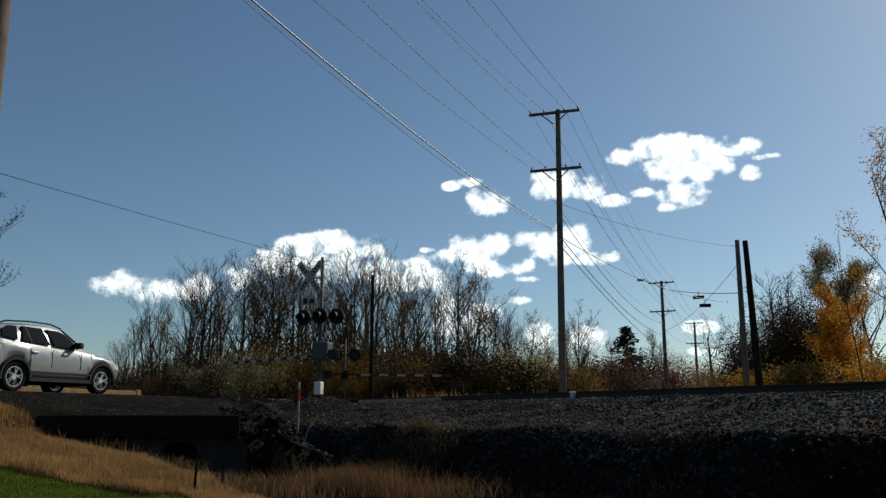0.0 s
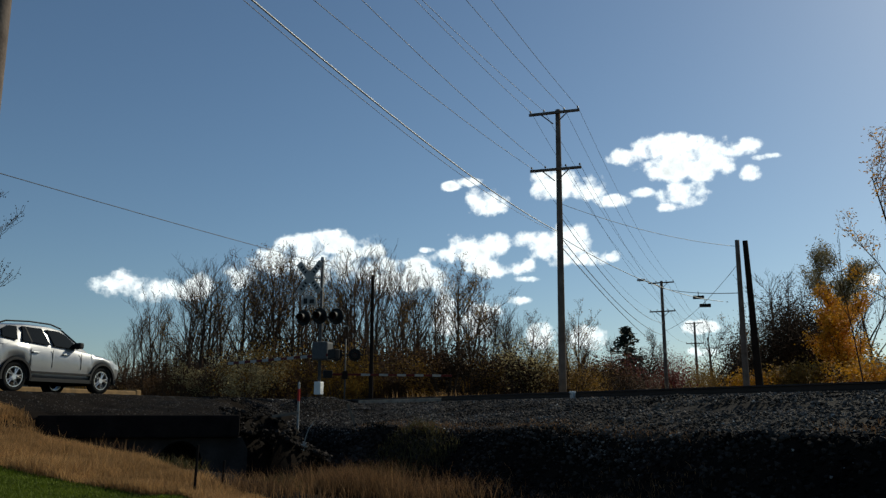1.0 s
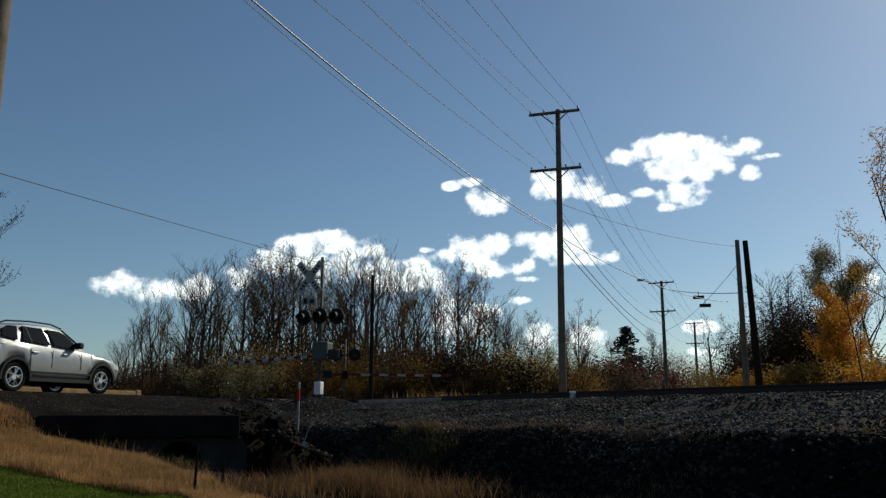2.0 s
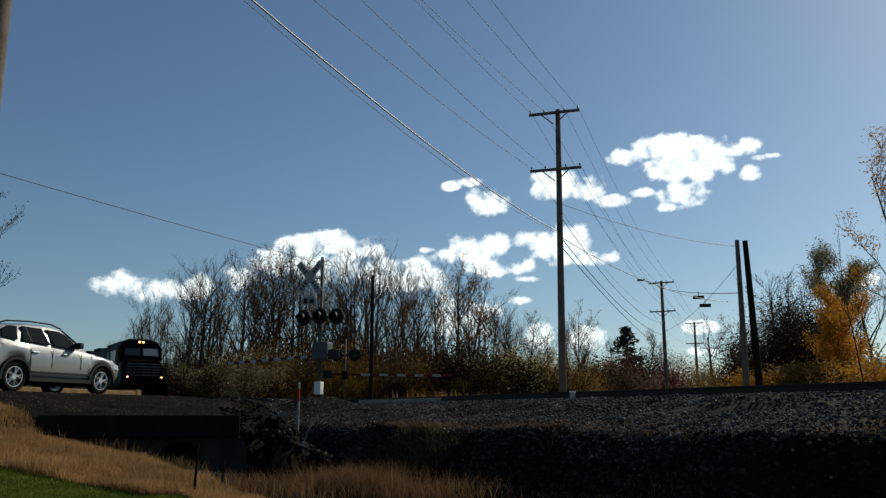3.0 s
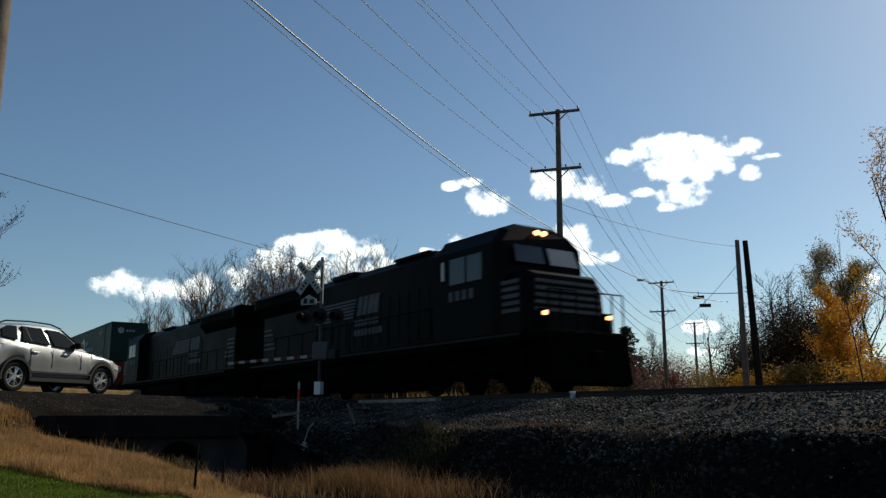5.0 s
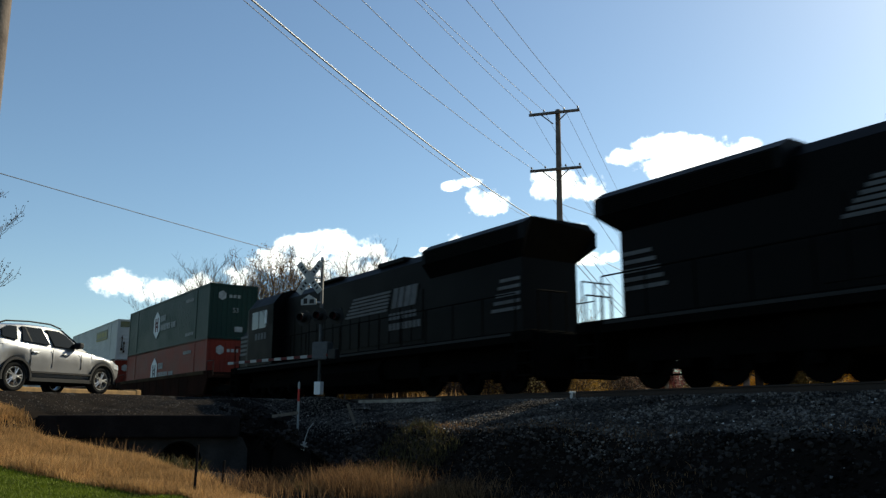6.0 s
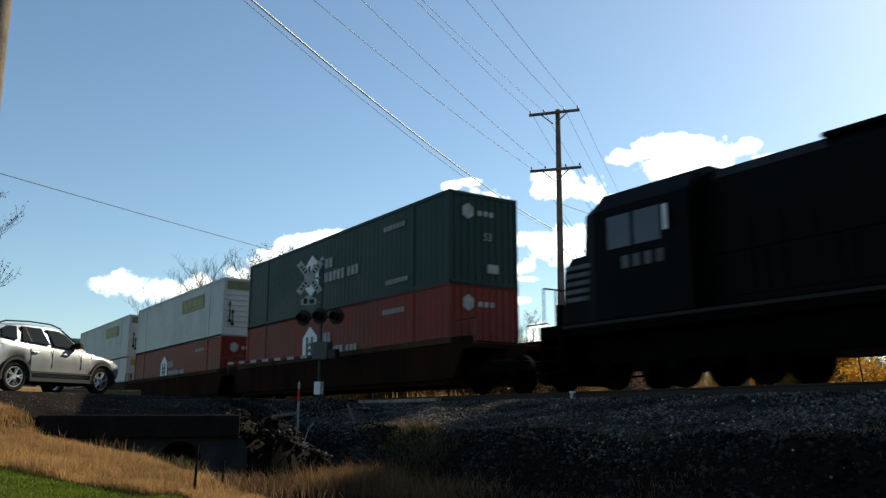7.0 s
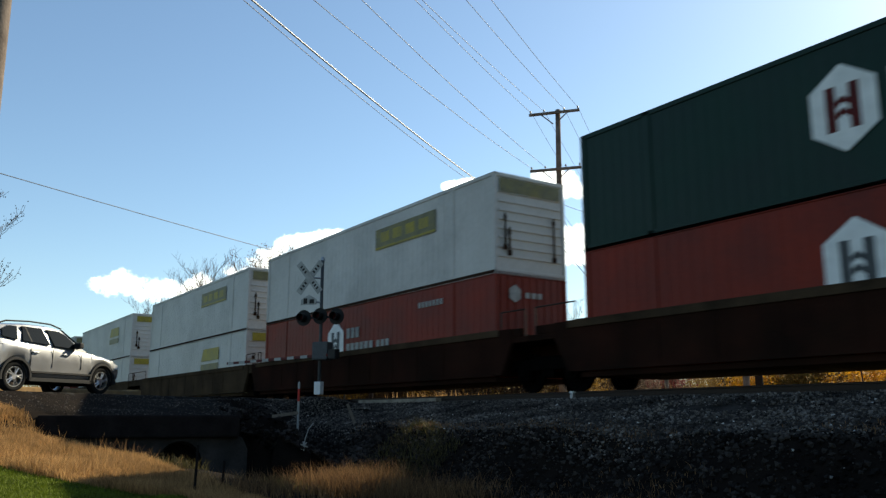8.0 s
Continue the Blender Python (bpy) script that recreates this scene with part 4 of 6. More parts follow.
def well_car(lower, upper, label, body, tail_gap):
    """An articulated well car with two stacked containers; x = 0 at the containers' front end."""
    w = thing("well_car", label, "rail car", group="container train")
    side = [(-CL - 0.9, 1.25), (-CL - 0.45, 0.45), (0.45, 0.45), (0.9, 1.25), (0.9, 1.62), (-CL - 0.9, 1.62)]
    for y in (-1.5, 1.4):
        part("side_sill", Geo().prism(side, y, y + 0.1), body, w)
    g = Geo()
    for y in (-1.515, 1.5):
        for k in range(9):
            x = -CL + 2.3 + k * 1.45
            g.box(x, x + 0.07, y, y + 0.015, 0.5, 1.44)
        g.box(-CL - 0.2, 0.2, y - 0.03, y + 0.045, 0.43, 0.5)
    part("side_framing", g, body, w)
    # light falling on the chord is put into its paler olive colour
    for y in (-1.545, 1.5):
        part("top_chord", Geo().box(-CL - 0.4, 0.4, y, y + 0.045, 1.45, 1.63, b=0.01), M["well_grey"], w, "olive top chord, lightened as if lit")
    for x in (0.06, -CL - 0.14):
        part("bulkhead", Geo().box(x, x + 0.08, -1.4, 1.4, 0.45, 1.6, b=0.01), body, w)
    part("well_floor", Geo().box(-CL - 0.1, 0.1, -1.4, 1.4, 0.3, 0.42), body, w)
    for x0, x1 in ((0.1, 1.5), (-CL - tail_gap + 1.5, -CL - 0.1)):
        g = Geo().box(x0, x1, -1.45, 1.45, 1.25, 1.4, b=0.02).box(x0, x1, -0.35, 0.35, 0.75, 1.3, b=0.03)
        g.box(x0 + 0.3, x1 - 0.3, -1.45, -1.3, 1.4, 1.62, b=0.02)
        part("end_platform", g, body, w)
        for y in (-1.35, 1.35):
            g = Geo().path([(x0 + 0.2, y, 1.4), (x0 + 0.2, y, 2.1), (x1 - 0.2, y, 2.1), (x1 - 0.2, y, 1.4)], 0.02)
            part("end_handrail", g, M["rail"], w)
    bogie(w, 1.75, (-0.89, 0.89), 0.5)
    if tail_gap > 4:
        bogie(w, -CL - 1.9, (-0.89, 0.89), 0.5)
    lz = 0.42
    container(w, lz, *lower)
    container(w, lz + CH - 0.1, *upper)
    return w


RED = (M["red_box"], "dull red ribbed steel container", "cols", hex_decals(M["silver_box"]))
GREEN = (M["green"], "dark green ribbed container with a white badge", "cols", hex_decals(M["gate_red"]))
WHITE = (M["white_box"], "dirty white container with an olive panel", "rows", white_decals)
WHITE_Y = (M["white_box"], "white container with a yellow panel", "rows", yellow_decals)
# offset of each thing along the train from the front of the first container
train = []
lead = locomotive(20.5, "black lead freight locomotive with lit headlights and pale stripes")
train.append((lead, 27.1, 0))
second = locomotive(21.7, "black second freight locomotive running tail first")
train.append((second, 25.75, 180))
cars = [(0.0, RED, GREEN, "brown well car with a green container on a red one", M["well"], 3.45),
        (-19.6, RED, WHITE, "brown well car with a white container on a red one", M["well"], 2.3),
        (-38.05, WHITE_Y, WHITE, "grey well car with two stacked white containers", M["well_grey"], 5.0),
        (-59.0, WHITE_Y, WHITE_Y, "grey well car with two white containers and yellow panels", M["well_grey"], 3.45),
        (-78.6, RED, WHITE, "brown well car at the tail of the visible train", M["well"], 3.45)]
for off, lo_, up_, lab, body, gap in cars:
    train.append((well_car(lo_, up_, lab, body, gap), off, 0))

# the size mark on the first container's end
mark = bpy.data.curves.new("size_mark", 'FONT')
mark.body, mark.size, mark.extrude, mark.align_x = "53", 0.34, 0.004, 'CENTER'
mark.materials.append(M["white_retro"])
txt = new("size_mark", mark)
txt.parent = train[2][0]
txt.matrix_basis = pose(0.012, 0.12, 0.42 + CH - 0.1 + 1.45, 90, 0, 90)

# the way of the first container's front along the line, by time
RUN = [(0.0, -166.9), (1.5, -136.0), (3.0, -105.2), (3.75, -89.7), (4.5, -74.2), (5.15, -60.0), (5.8, -45.8), (6.2, -37.2), (7.2, -15.5), (8.0, 1.95)]


def run_at(t):
    for (a, p), (b, q) in zip(RUN, RUN[1:]):
        if t <= b:
            return p + (q - p) * (t - a) / (b - a)
    return RUN[-1][1]


def motions():
    for ob, off, turn in train:
        walk(ob, [(t, TRACK @ pose(s + off, 0, RAIL_Z, 0, 0, turn)) for t, s in RUN])
    for ob, x, r in SPINNERS:
        back = ob.parent == second
        rows = []
        for k in range(241):
            t = k / 30.0
            a = math.degrees(run_at(t) / r) * (-1 if back else 1)
            rows.append((t, pose(x, 0, r, 0, a, 0)))
        walk(ob, rows)

# ---- poles and wires ----
def utility_pole(x, y, top, base, label, arms, r=0.17, lean=(0.0, 0.0), az=18.0, arm_len=2.44, material=None):
    """A tapered wooden pole with crossarms; returns it and the insulator places of each arm in the world."""
    material = material or M["pole"]
    p = thing("utility_pole", label, "utility pole", pose(x, y, base - 0.3), group="poles along the road")
    h = top - base + 0.3
    g = Geo()
    n = 7
    rings = []
    for k in range(n + 1):
        f = k / n
        rr = r * (1.08 - 0.38 * f)
        rings.append([(lean[0] * f + rr * math.cos(2 * math.pi * i / 12), lean[1] * f + rr * math.sin(2 * math.pi * i / 12), h * f) for i in range(12)])
    g.loft(rings)
    part("pole", g, material, p, smooth=True)
    a = radians(-az)
    ux, uy = math.cos(a), math.sin(a)
    places = []
    for below in arms:
        z = h - below
        m = pose(0, 0, 0, 0, 0, -az)
        g = Geo().box(-arm_len / 2, arm_len / 2, -0.28, -0.16, z - 0.06, z + 0.06, b=0.012)
        arm = part("crossarm", g, material, p, m=m)
        for sx in (-1, 1):
            part("arm_brace", Geo().tube((sx * 0.62, -0.2, z - 0.05), (sx * 0.06, -0.19, z - 0.55), 0.028, None, 6), material, p, m=m)
        row = []
        for q in (-0.47, -0.2, 0.2, 0.47):
            g = Geo().tube((q * arm_len, -0.22, z + 0.05), (q * arm_len, -0.22, z + 0.13), 0.012, None, 6)
            g.tube((q * arm_len, -0.22, z + 0.12), (q * arm_len, -0.22, z + 0.2), 0.05, 0.035, 8)
            part("insulator", g, M["porcelain"], arm)
            row.append(Vector((x + ux * q * arm_len, y + uy * q * arm_len, base - 0.3 + z + 0.19)))
        places.append(row)
    return p, places


def wire(a, b, sag, r=0.012, material=None, label="thin overhead wire sagging between poles"):
    a, b = Vector(a), Vector(b)
    pts = []
    n = 24
    for k in range(n + 1):
        f = k / n
        p = a.lerp(b, f)
        p.z -= 4 * sag * f * (1 - f)
        pts.append(p)
    g = Geo()
    rings = []
    for p in pts:
        rings.append([(p.x + r * math.cos(w), p.y, p.z + r * math.sin(w)) for w in (0, 1.26, 2.51, 3.77, 5.03)])
    g.loft(rings)
    ob = part("overhead_wire", g, material or M["wire"], None, smooth=True)
    return tagged(ob, label, "wire", "overhead wires")


near_pole, near_arms = utility_pole(-5.47, 9.4, 15.4, 0.0, "weathered wooden utility pole beside the lawn", (2.2, 4.9), 0.16)
main_pole, main_arms = utility_pole(5.40, 38.0, 15.5, 1.4, "tall weathered wooden utility pole with two crossarms", (0.22, 3.05), 0.17, (0.15, 0.0))
far_pole, far_arms = utility_pole(21.3, 80.0, 13.9, 1.4, "distant wooden utility pole with two crossarms and a street lamp", (0.2, 3.0), 0.2, az=24)
further_pole, further_arms = utility_pole(34.9, 115.0, 13.8, 1.4, "far wooden utility pole with two crossarms", (0.2, 3.0), 0.2, az=24)
last_pole, last_arms = utility_pole(50.5, 158.0, 13.8, 1.4, "far wooden utility pole with one crossarm", (0.2,), 0.2, az=24)
lone_pole, _none = utility_pole(-3.60, 42.0, 8.05, 1.4, "dark slim pole standing before bare trees", (), 0.11, material=M["darkpole"])
stub_a, _none = utility_pole(16.25, 45.0, 10.55, 1.3, "stout brown service pole beyond the line", (), 0.17, (0.05, 0.0))
stub_b, _none = utility_pole(16.62, 44.0, 10.3, 1.3, "stout dark leaning service pole", (), 0.2, (-0.25, 0.0), material=M["darkpole"])
NEAR_ENDS = (((-6.56, 9.76, 13.46), (-5.93, 9.55, 12.36), (-5.01, 9.25, 13.1), (-4.38, 9.04, 13.38)), ((-6.56, 9.76, 10.66), (-5.93, 9.55, 11.36)))
for k in range(2):
    for i in range(4):
        if i < len(NEAR_ENDS[k]):
            wire(NEAR_ENDS[k][i], main_arms[k][i], 0.35, 0.011)
        if (k, i) != (1, 1):
            wire(main_arms[k][i], far_arms[k][i], 1.0, 0.009)
            wire(far_arms[k][i], further_arms[k][i], 0.8, 0.012)
wire((-5.31, 9.4, 8.7), (5.33, 37.8, 9.45), 0.5, 0.021, M["bright_wire"], "thick silvery telephone cable between poles")
wire((-5.35, 9.4, 8.66), (5.33, 37.8, 9.36), 0.62, 0.008)
wire((5.45, 38.1, 9.35), (21.3, 80.0, 8.6), 0.9, 0.022)
wire((5.45, 38.1, 8.9), (34.9, 115.0, 8.2), 1.6, 0.022)
wire((5.45, 38.1, 10.9), (16.27, 45.0, 10.2), 0.35, 0.014)
wire((5.45, 38.1, 10.4), (21.3, 80.0, 9.8), 1.2, 0.018)
wire((5.45, 38.1, 9.3), (17.0, 50.0, 7.8), 0.6, 0.018)
wire((16.25, 45.0, 9.2), (21.3, 80.0, 9.0), 0.6, 0.014)
wire((21.3, 80.0, 13.2), (16.3, 45.0, 7.6), 0.2, 0.025, None, "span wire carrying signal heads")
wire((-22.0, 4.6, 8.3), (-3.6, 42.0, 8.0), 0.25, 0.014)


def street_lamp():
    p = thing("street_lamp", "grey street lamp on a long bracket", "street lamp", pose(21.3, 80, 0))
    part("bracket", Geo().path([(0, 0, 13.3), (-1.0, 0, 13.75), (-1.7, 0, 13.95)], 0.04), M["galv"], p)
    part("lamp_head", Geo().box(-2.35, -1.6, -0.18, 0.18, 13.9, 14.1, b=0.05), M["galv"], p)


street_lamp()


def signal_head(x, y, z, rz):
    p = thing("traffic_signal", "dark horizontal traffic signal head on a span wire", "traffic light", pose(x, y, z, 0, 0, rz), group="span wire signals")
    part("housing", Geo().box(-0.4, 0.4, -0.12, 0.12, -0.12, 0.12, b=0.03), M["signblack"], p)
    for k in (-0.26, 0, 0.26):
        part("visor", Geo().ring((k, -0.2, 0), (0, 1, 0), 0.09, 0.105, 0.2, 12), M["signblack"], p)
    part("hanger", Geo().tube((0, 0, 0.12), (0, 0, 0.45), 0.03), M["galv"], p)


signal_head(19.25, 62.0, 9.75, -10)
signal_head(19.4, 61.0, 9.0, -10)


# ---- crossing signals ----
def crossing_signal(m, label, crossbuck, arm_len, arm_deg, group="crossing signals"):
    p = thing("crossing_signal", label, "crossing signal", m, group=group)
    part("foundation", Geo().box(-0.16, 0.16, -0.16, 0.16, -0.5, 0.03, b=0.03), M["darkstone"], p)
    h = 4.55 if crossbuck else 2.9
    part("mast", Geo().tube((0, 0, 0.05), (0, 0, h), 0.055 if crossbuck else 0.035, None, 14), M["silver_box"], p, smooth=True)
    part("junction_box", Geo().box(-0.13, 0.11, -0.12, 0.12, 0.08, 0.5, b=0.03) if crossbuck else Geo().box(-0.05, 0.05, -0.05, 0.05, 0.06, 0.2, b=0.02), M["white"], p)
    part("gate_motor", Geo().box(-0.22, 0.36, -0.18, 0.24, 1.2, 1.8, b=0.06) if crossbuck else Geo().box(-0.12, 0.12, -0.1, 0.1, 1.15, 1.5, b=0.03), M["silver_box"] if crossbuck else M["darkpole"], p, "grey gate mechanism box")
    if crossbuck:
        for a in (45, -45):
            mm = pose(-0.3, -0.3 - 0.03 * (a > 0), 3.94, 0, a * 1.12, 0)
            blade = part("crossbuck_blade", Geo().box(-0.66, 0.66, -0.01, 0.01, -0.115, 0.115, b=0.004), M["white_retro"], p, "white crossbuck blade, dulled as if backlit", m=mm)
            g = Geo()
            for k in (-4, -3, -2, 2, 3, 4):
                g.box(k * 0.12 - 0.03, k * 0.12 + 0.03, -0.014, -0.009, -0.05, 0.05)
            part("letter_bars", g, M["signblack"], blade)
        plate = part("track_plate", Geo().prism([(-0.6, 3.02), (-0.02, 3.02), (-0.02, 3.2), (-0.31, 3.36), (-0.6, 3.2)], -0.32, -0.3), M["white_retro"], p, "white plate below the crossbuck")
        part("letter_bars", Geo().box(-0.5, -0.36, -0.326, -0.32, 3.06, 3.24).box(-0.27, -0.1, -0.326, -0.32, 3.06, 3.2), M["signblack"], plate)
        part("sign_bracket", Geo().tube((0, 0, 3.12), (-0.25, -0.3, 3.12), 0.03).tube((0, 0, 3.94), (-0.3, -0.3, 3.94), 0.03), M["galv"], p)
        part("bell", Geo().tube((0, 0, h), (0, 0, h + 0.12), 0.09, 0.05, 12), M["galv"], p)
    z = 2.62 if crossbuck else 2.2
    part("light_bar", Geo().tube((-0.75, 0, z), (0.75, 0, z), 0.035, None, 8), M["signblack"], p)
    for x in (-0.62, 0.0, 0.62) if crossbuck else (-0.4, 0.4):
        dz = 0.04 if x == 0.0 else 0.0
        lamp = part("flasher", Geo().tube((x, -0.09, z + dz), (x, -0.06, z + dz), 0.27, None, 24), M["signblack"], p, "round black flashing light unit")
        part("hood", Geo().ring((x, -0.22, z + dz), (0, 1, 0), 0.125, 0.14, 0.26, 16), M["signblack"], lamp)
        part("lens", Geo().tube((x, -0.11, z + dz), (x, -0.085, z + dz), 0.12, None, 16), M["lens"], lamp)
    arm = part("gate_arm", Geo().box(-arm_len, 0.9, -0.025, 0.025, 1.31, 1.40, b=0.008), M["gate_red"], p, "lowered red and white gate arm", m=pose(0, 0.0, 0, 0, 0, arm_deg))
    stripe = Geo().box(-0.4, 0, -0.03, 0.03, 1.305, 1.405).mesh("arm_stripe", M["white_retro"])
    for k in range(int(arm_len / 0.8)):
        part("arm_stripe", stripe, None, arm, m=pose(-0.7 - k * 0.8, 0, 0))
    part("counterweight", Geo().box(0.55, 0.95, -0.1, 0.1, 1.2, 1.52, b=0.03), M["signblack"], arm)
    return p


crossing_signal(pose(-4.07, 27.6, ROAD_Z + 0.04, 0, 0, -21), "railroad crossing signal with crossbuck, flashers and lowered gate", True, 6.0, -25)
crossing_signal(pose(-4.27, 36.5, ROAD_Z - 0.15, 0, 0, 8), "crossing signal beyond the line with a lowered gate", False, 4.8, 186)


def marker_post(x, y, z):
    p = thing("marker_post", "thin white marker post with a red band", "marker post", pose(x, y, z))
    part("post", Geo().tube((0, 0, -0.2), (0, 0, 1.12), 0.03, None, 10), M["white_retro"], p)
    part("red_band", Geo().tube((0, 0, 0.66), (0, 0, 0.98), 0.033, None, 10), M["red"], p)
    part("cap", Geo().tube((0, 0, 1.12), (0, 0, 1.17), 0.03, 0.015, 10), M["white_retro"], p)


def gz(x, y):
    return ground_z(x, y)


MP = on_track(-20.65, -5.6)
marker_post(MP.x, MP.y, 0.72)


# ---- culvert, kerb and small things by the line ----
def culvert():
    c = thing("culvert_headwall", "stained concrete culvert wall with a dark pipe mouth", "culvert", Matrix.Translation(CULVERT) @ pose(0, 0, 0, 0, 0, 20), kind="structure")
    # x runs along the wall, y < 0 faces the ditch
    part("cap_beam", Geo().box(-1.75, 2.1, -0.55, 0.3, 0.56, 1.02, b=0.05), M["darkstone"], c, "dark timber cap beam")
    # wall with a round opening
    g = Geo()
    cx, cz, R = 0.95, 0.05, 0.44
    x0, x1, z0, z1 = -2.4, 2.3, -1.2, 0.56
    outer = []
    n = 32
    for k in range(n):
        a = 2 * math.pi * k / n
        dx, dz = math.cos(a), math.sin(a)
        t = min(((x1 - cx) / dx if dx > 0 else (x0 - cx) / dx) if abs(dx) > 1e-6 else 1e9, ((z1 - cz) / dz if dz > 0 else (z0 - cz) / dz) if abs(dz) > 1e-6 else 1e9)
        outer.append((cx + dx * t, cz + dz * t))
    inner = [(cx + R * math.cos(2 * math.pi * k / n), cz + R * math.sin(2 * math.pi * k / n)) for k in range(n)]
    vs = [(a, -0.35, b) for a, b in outer] + [(a, -0.35, b) for a, b in inner] + [(a, 0.1, b) for a, b in outer] + [(a, 0.1, b) for a, b in inner]
    fs = []
    for i in range(n):
        j = (i + 1) % n
        fs += [(i, j, n + j, n + i), (2 * n + i, 3 * n + i, 3 * n + j, 2 * n + j), (n + i, n + j, 3 * n + j, 3 * n + i), (i, 2 * n + i, 2 * n + j, j)]
    g.add(vs, fs)
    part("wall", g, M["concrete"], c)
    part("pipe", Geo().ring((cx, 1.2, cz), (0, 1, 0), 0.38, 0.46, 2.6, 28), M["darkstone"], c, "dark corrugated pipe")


culvert()


def median():
    k = thing("median_kerb", "low faded yellow concrete median kerb on the road", "kerb", Matrix.Translation(on_road(0, -3.6, ROAD_Z)) @ pose(0, 0, 0, 0, 0, math.degrees(math.atan2(ROAD_U.y, ROAD_U.x))), kind="structure")
    for i in range(8):
        part("kerb_stone", Geo().box(-8 + i * 2.0, -6.02 + i * 2.0, -0.3, 0.3, -0.05, 0.27, b=0.04), M["yellowcurb"], k)
    part("end_post", Geo().box(7.96, 8.2, -0.32, 0.32, -0.05, 0.31, b=0.04), M["yellowcurb"], k)


median()


def small_things():
    a = on_track(-15.0, -1.05)
    b = thing("rail_bond_box", "small white box beside the rail", "box", pose(a.x, a.y, RAIL_Z - 0.2, 0, 0, TRACK_DEG))
    part("lid", Geo().box(-0.06, 0.06, -0.06, 0.06, 0.15, 0.2, b=0.02), M["white"], b)
    part("body", Geo().box(-0.05, 0.05, -0.05, 0.05, -0.1, 0.15, b=0.015), M["galv"], b)
    c = on_track(-23.2, -1.05)
    tagged(part("timber", Geo().box(-2.4, 2.4, -0.1, 0.1, 0.0, 0.12, b=0.012), M["pale_board"], None, m=pose(c.x, c.y, RAIL_Z - 0.18, 0, 0, TRACK_DEG)), "pale weathered edge timber beside the rail at the crossing", "timber")
    rnd = random.Random(5)
    for s, n, ln, tilt, lab in ((-19.1, -4.75, 0.5, 58, "weathered board leaning out of the bank"), (-18.3, -7.2, 0.5, 8, "fallen weathered plank on the bank")):
        p = on_track(s, n)
        ob = part("plank", Geo().box(-0.035, 0.035, -0.015, 0.015, -0.1, ln, b=0.004), M["board"], None, m=pose(p.x, p.y, gz(p.x, p.y) + 0.06, 0, tilt - 80 if tilt > 20 else 82, 20))
        tagged(ob, lab, "plank")
    for s, n, h in ((-16.7, -5.3, 0.28), (-18.3, -5.6, 0.3), (-10.6, -11.5, 0.62), (-11.3, -10.9, 0.4)):
        p = on_track(s, n)
        ob = part("stake", Geo().tube((0, 0, -0.2), (0.02, 0, h), 0.02, 0.016, 8), M["darkstone"], None, m=pose(p.x, p.y, gz(p.x, p.y)))
        tagged(ob, "short dark wooden stake in the bank", "stake", "stakes in the bank")
    p = on_track(-17.3, -6.95)
    w = thing("weed_stalk", "pale bent weed stalk with a white seed head", "weed", pose(p.x, p.y, gz(p.x, p.y)))
    part("stem", Geo().path([(0, 0, -0.05), (0.02, 0, 0.2), (0.09, 0, 0.42), (0.2, 0, 0.56)], 0.012), M["white_retro"], w)
    g = Geo()
    for k in range(14):
        d = Vector((rnd.gauss(0, 1), rnd.gauss(0, 1), rnd.gauss(0, 1))).normalized() * 0.1
        g.tube((0, 0, 0.06), d + Vector((0, 0, 0.06)), 0.02, 0.008, 5)
    part("seed_head", g, M["white_retro"], w)


small_things()


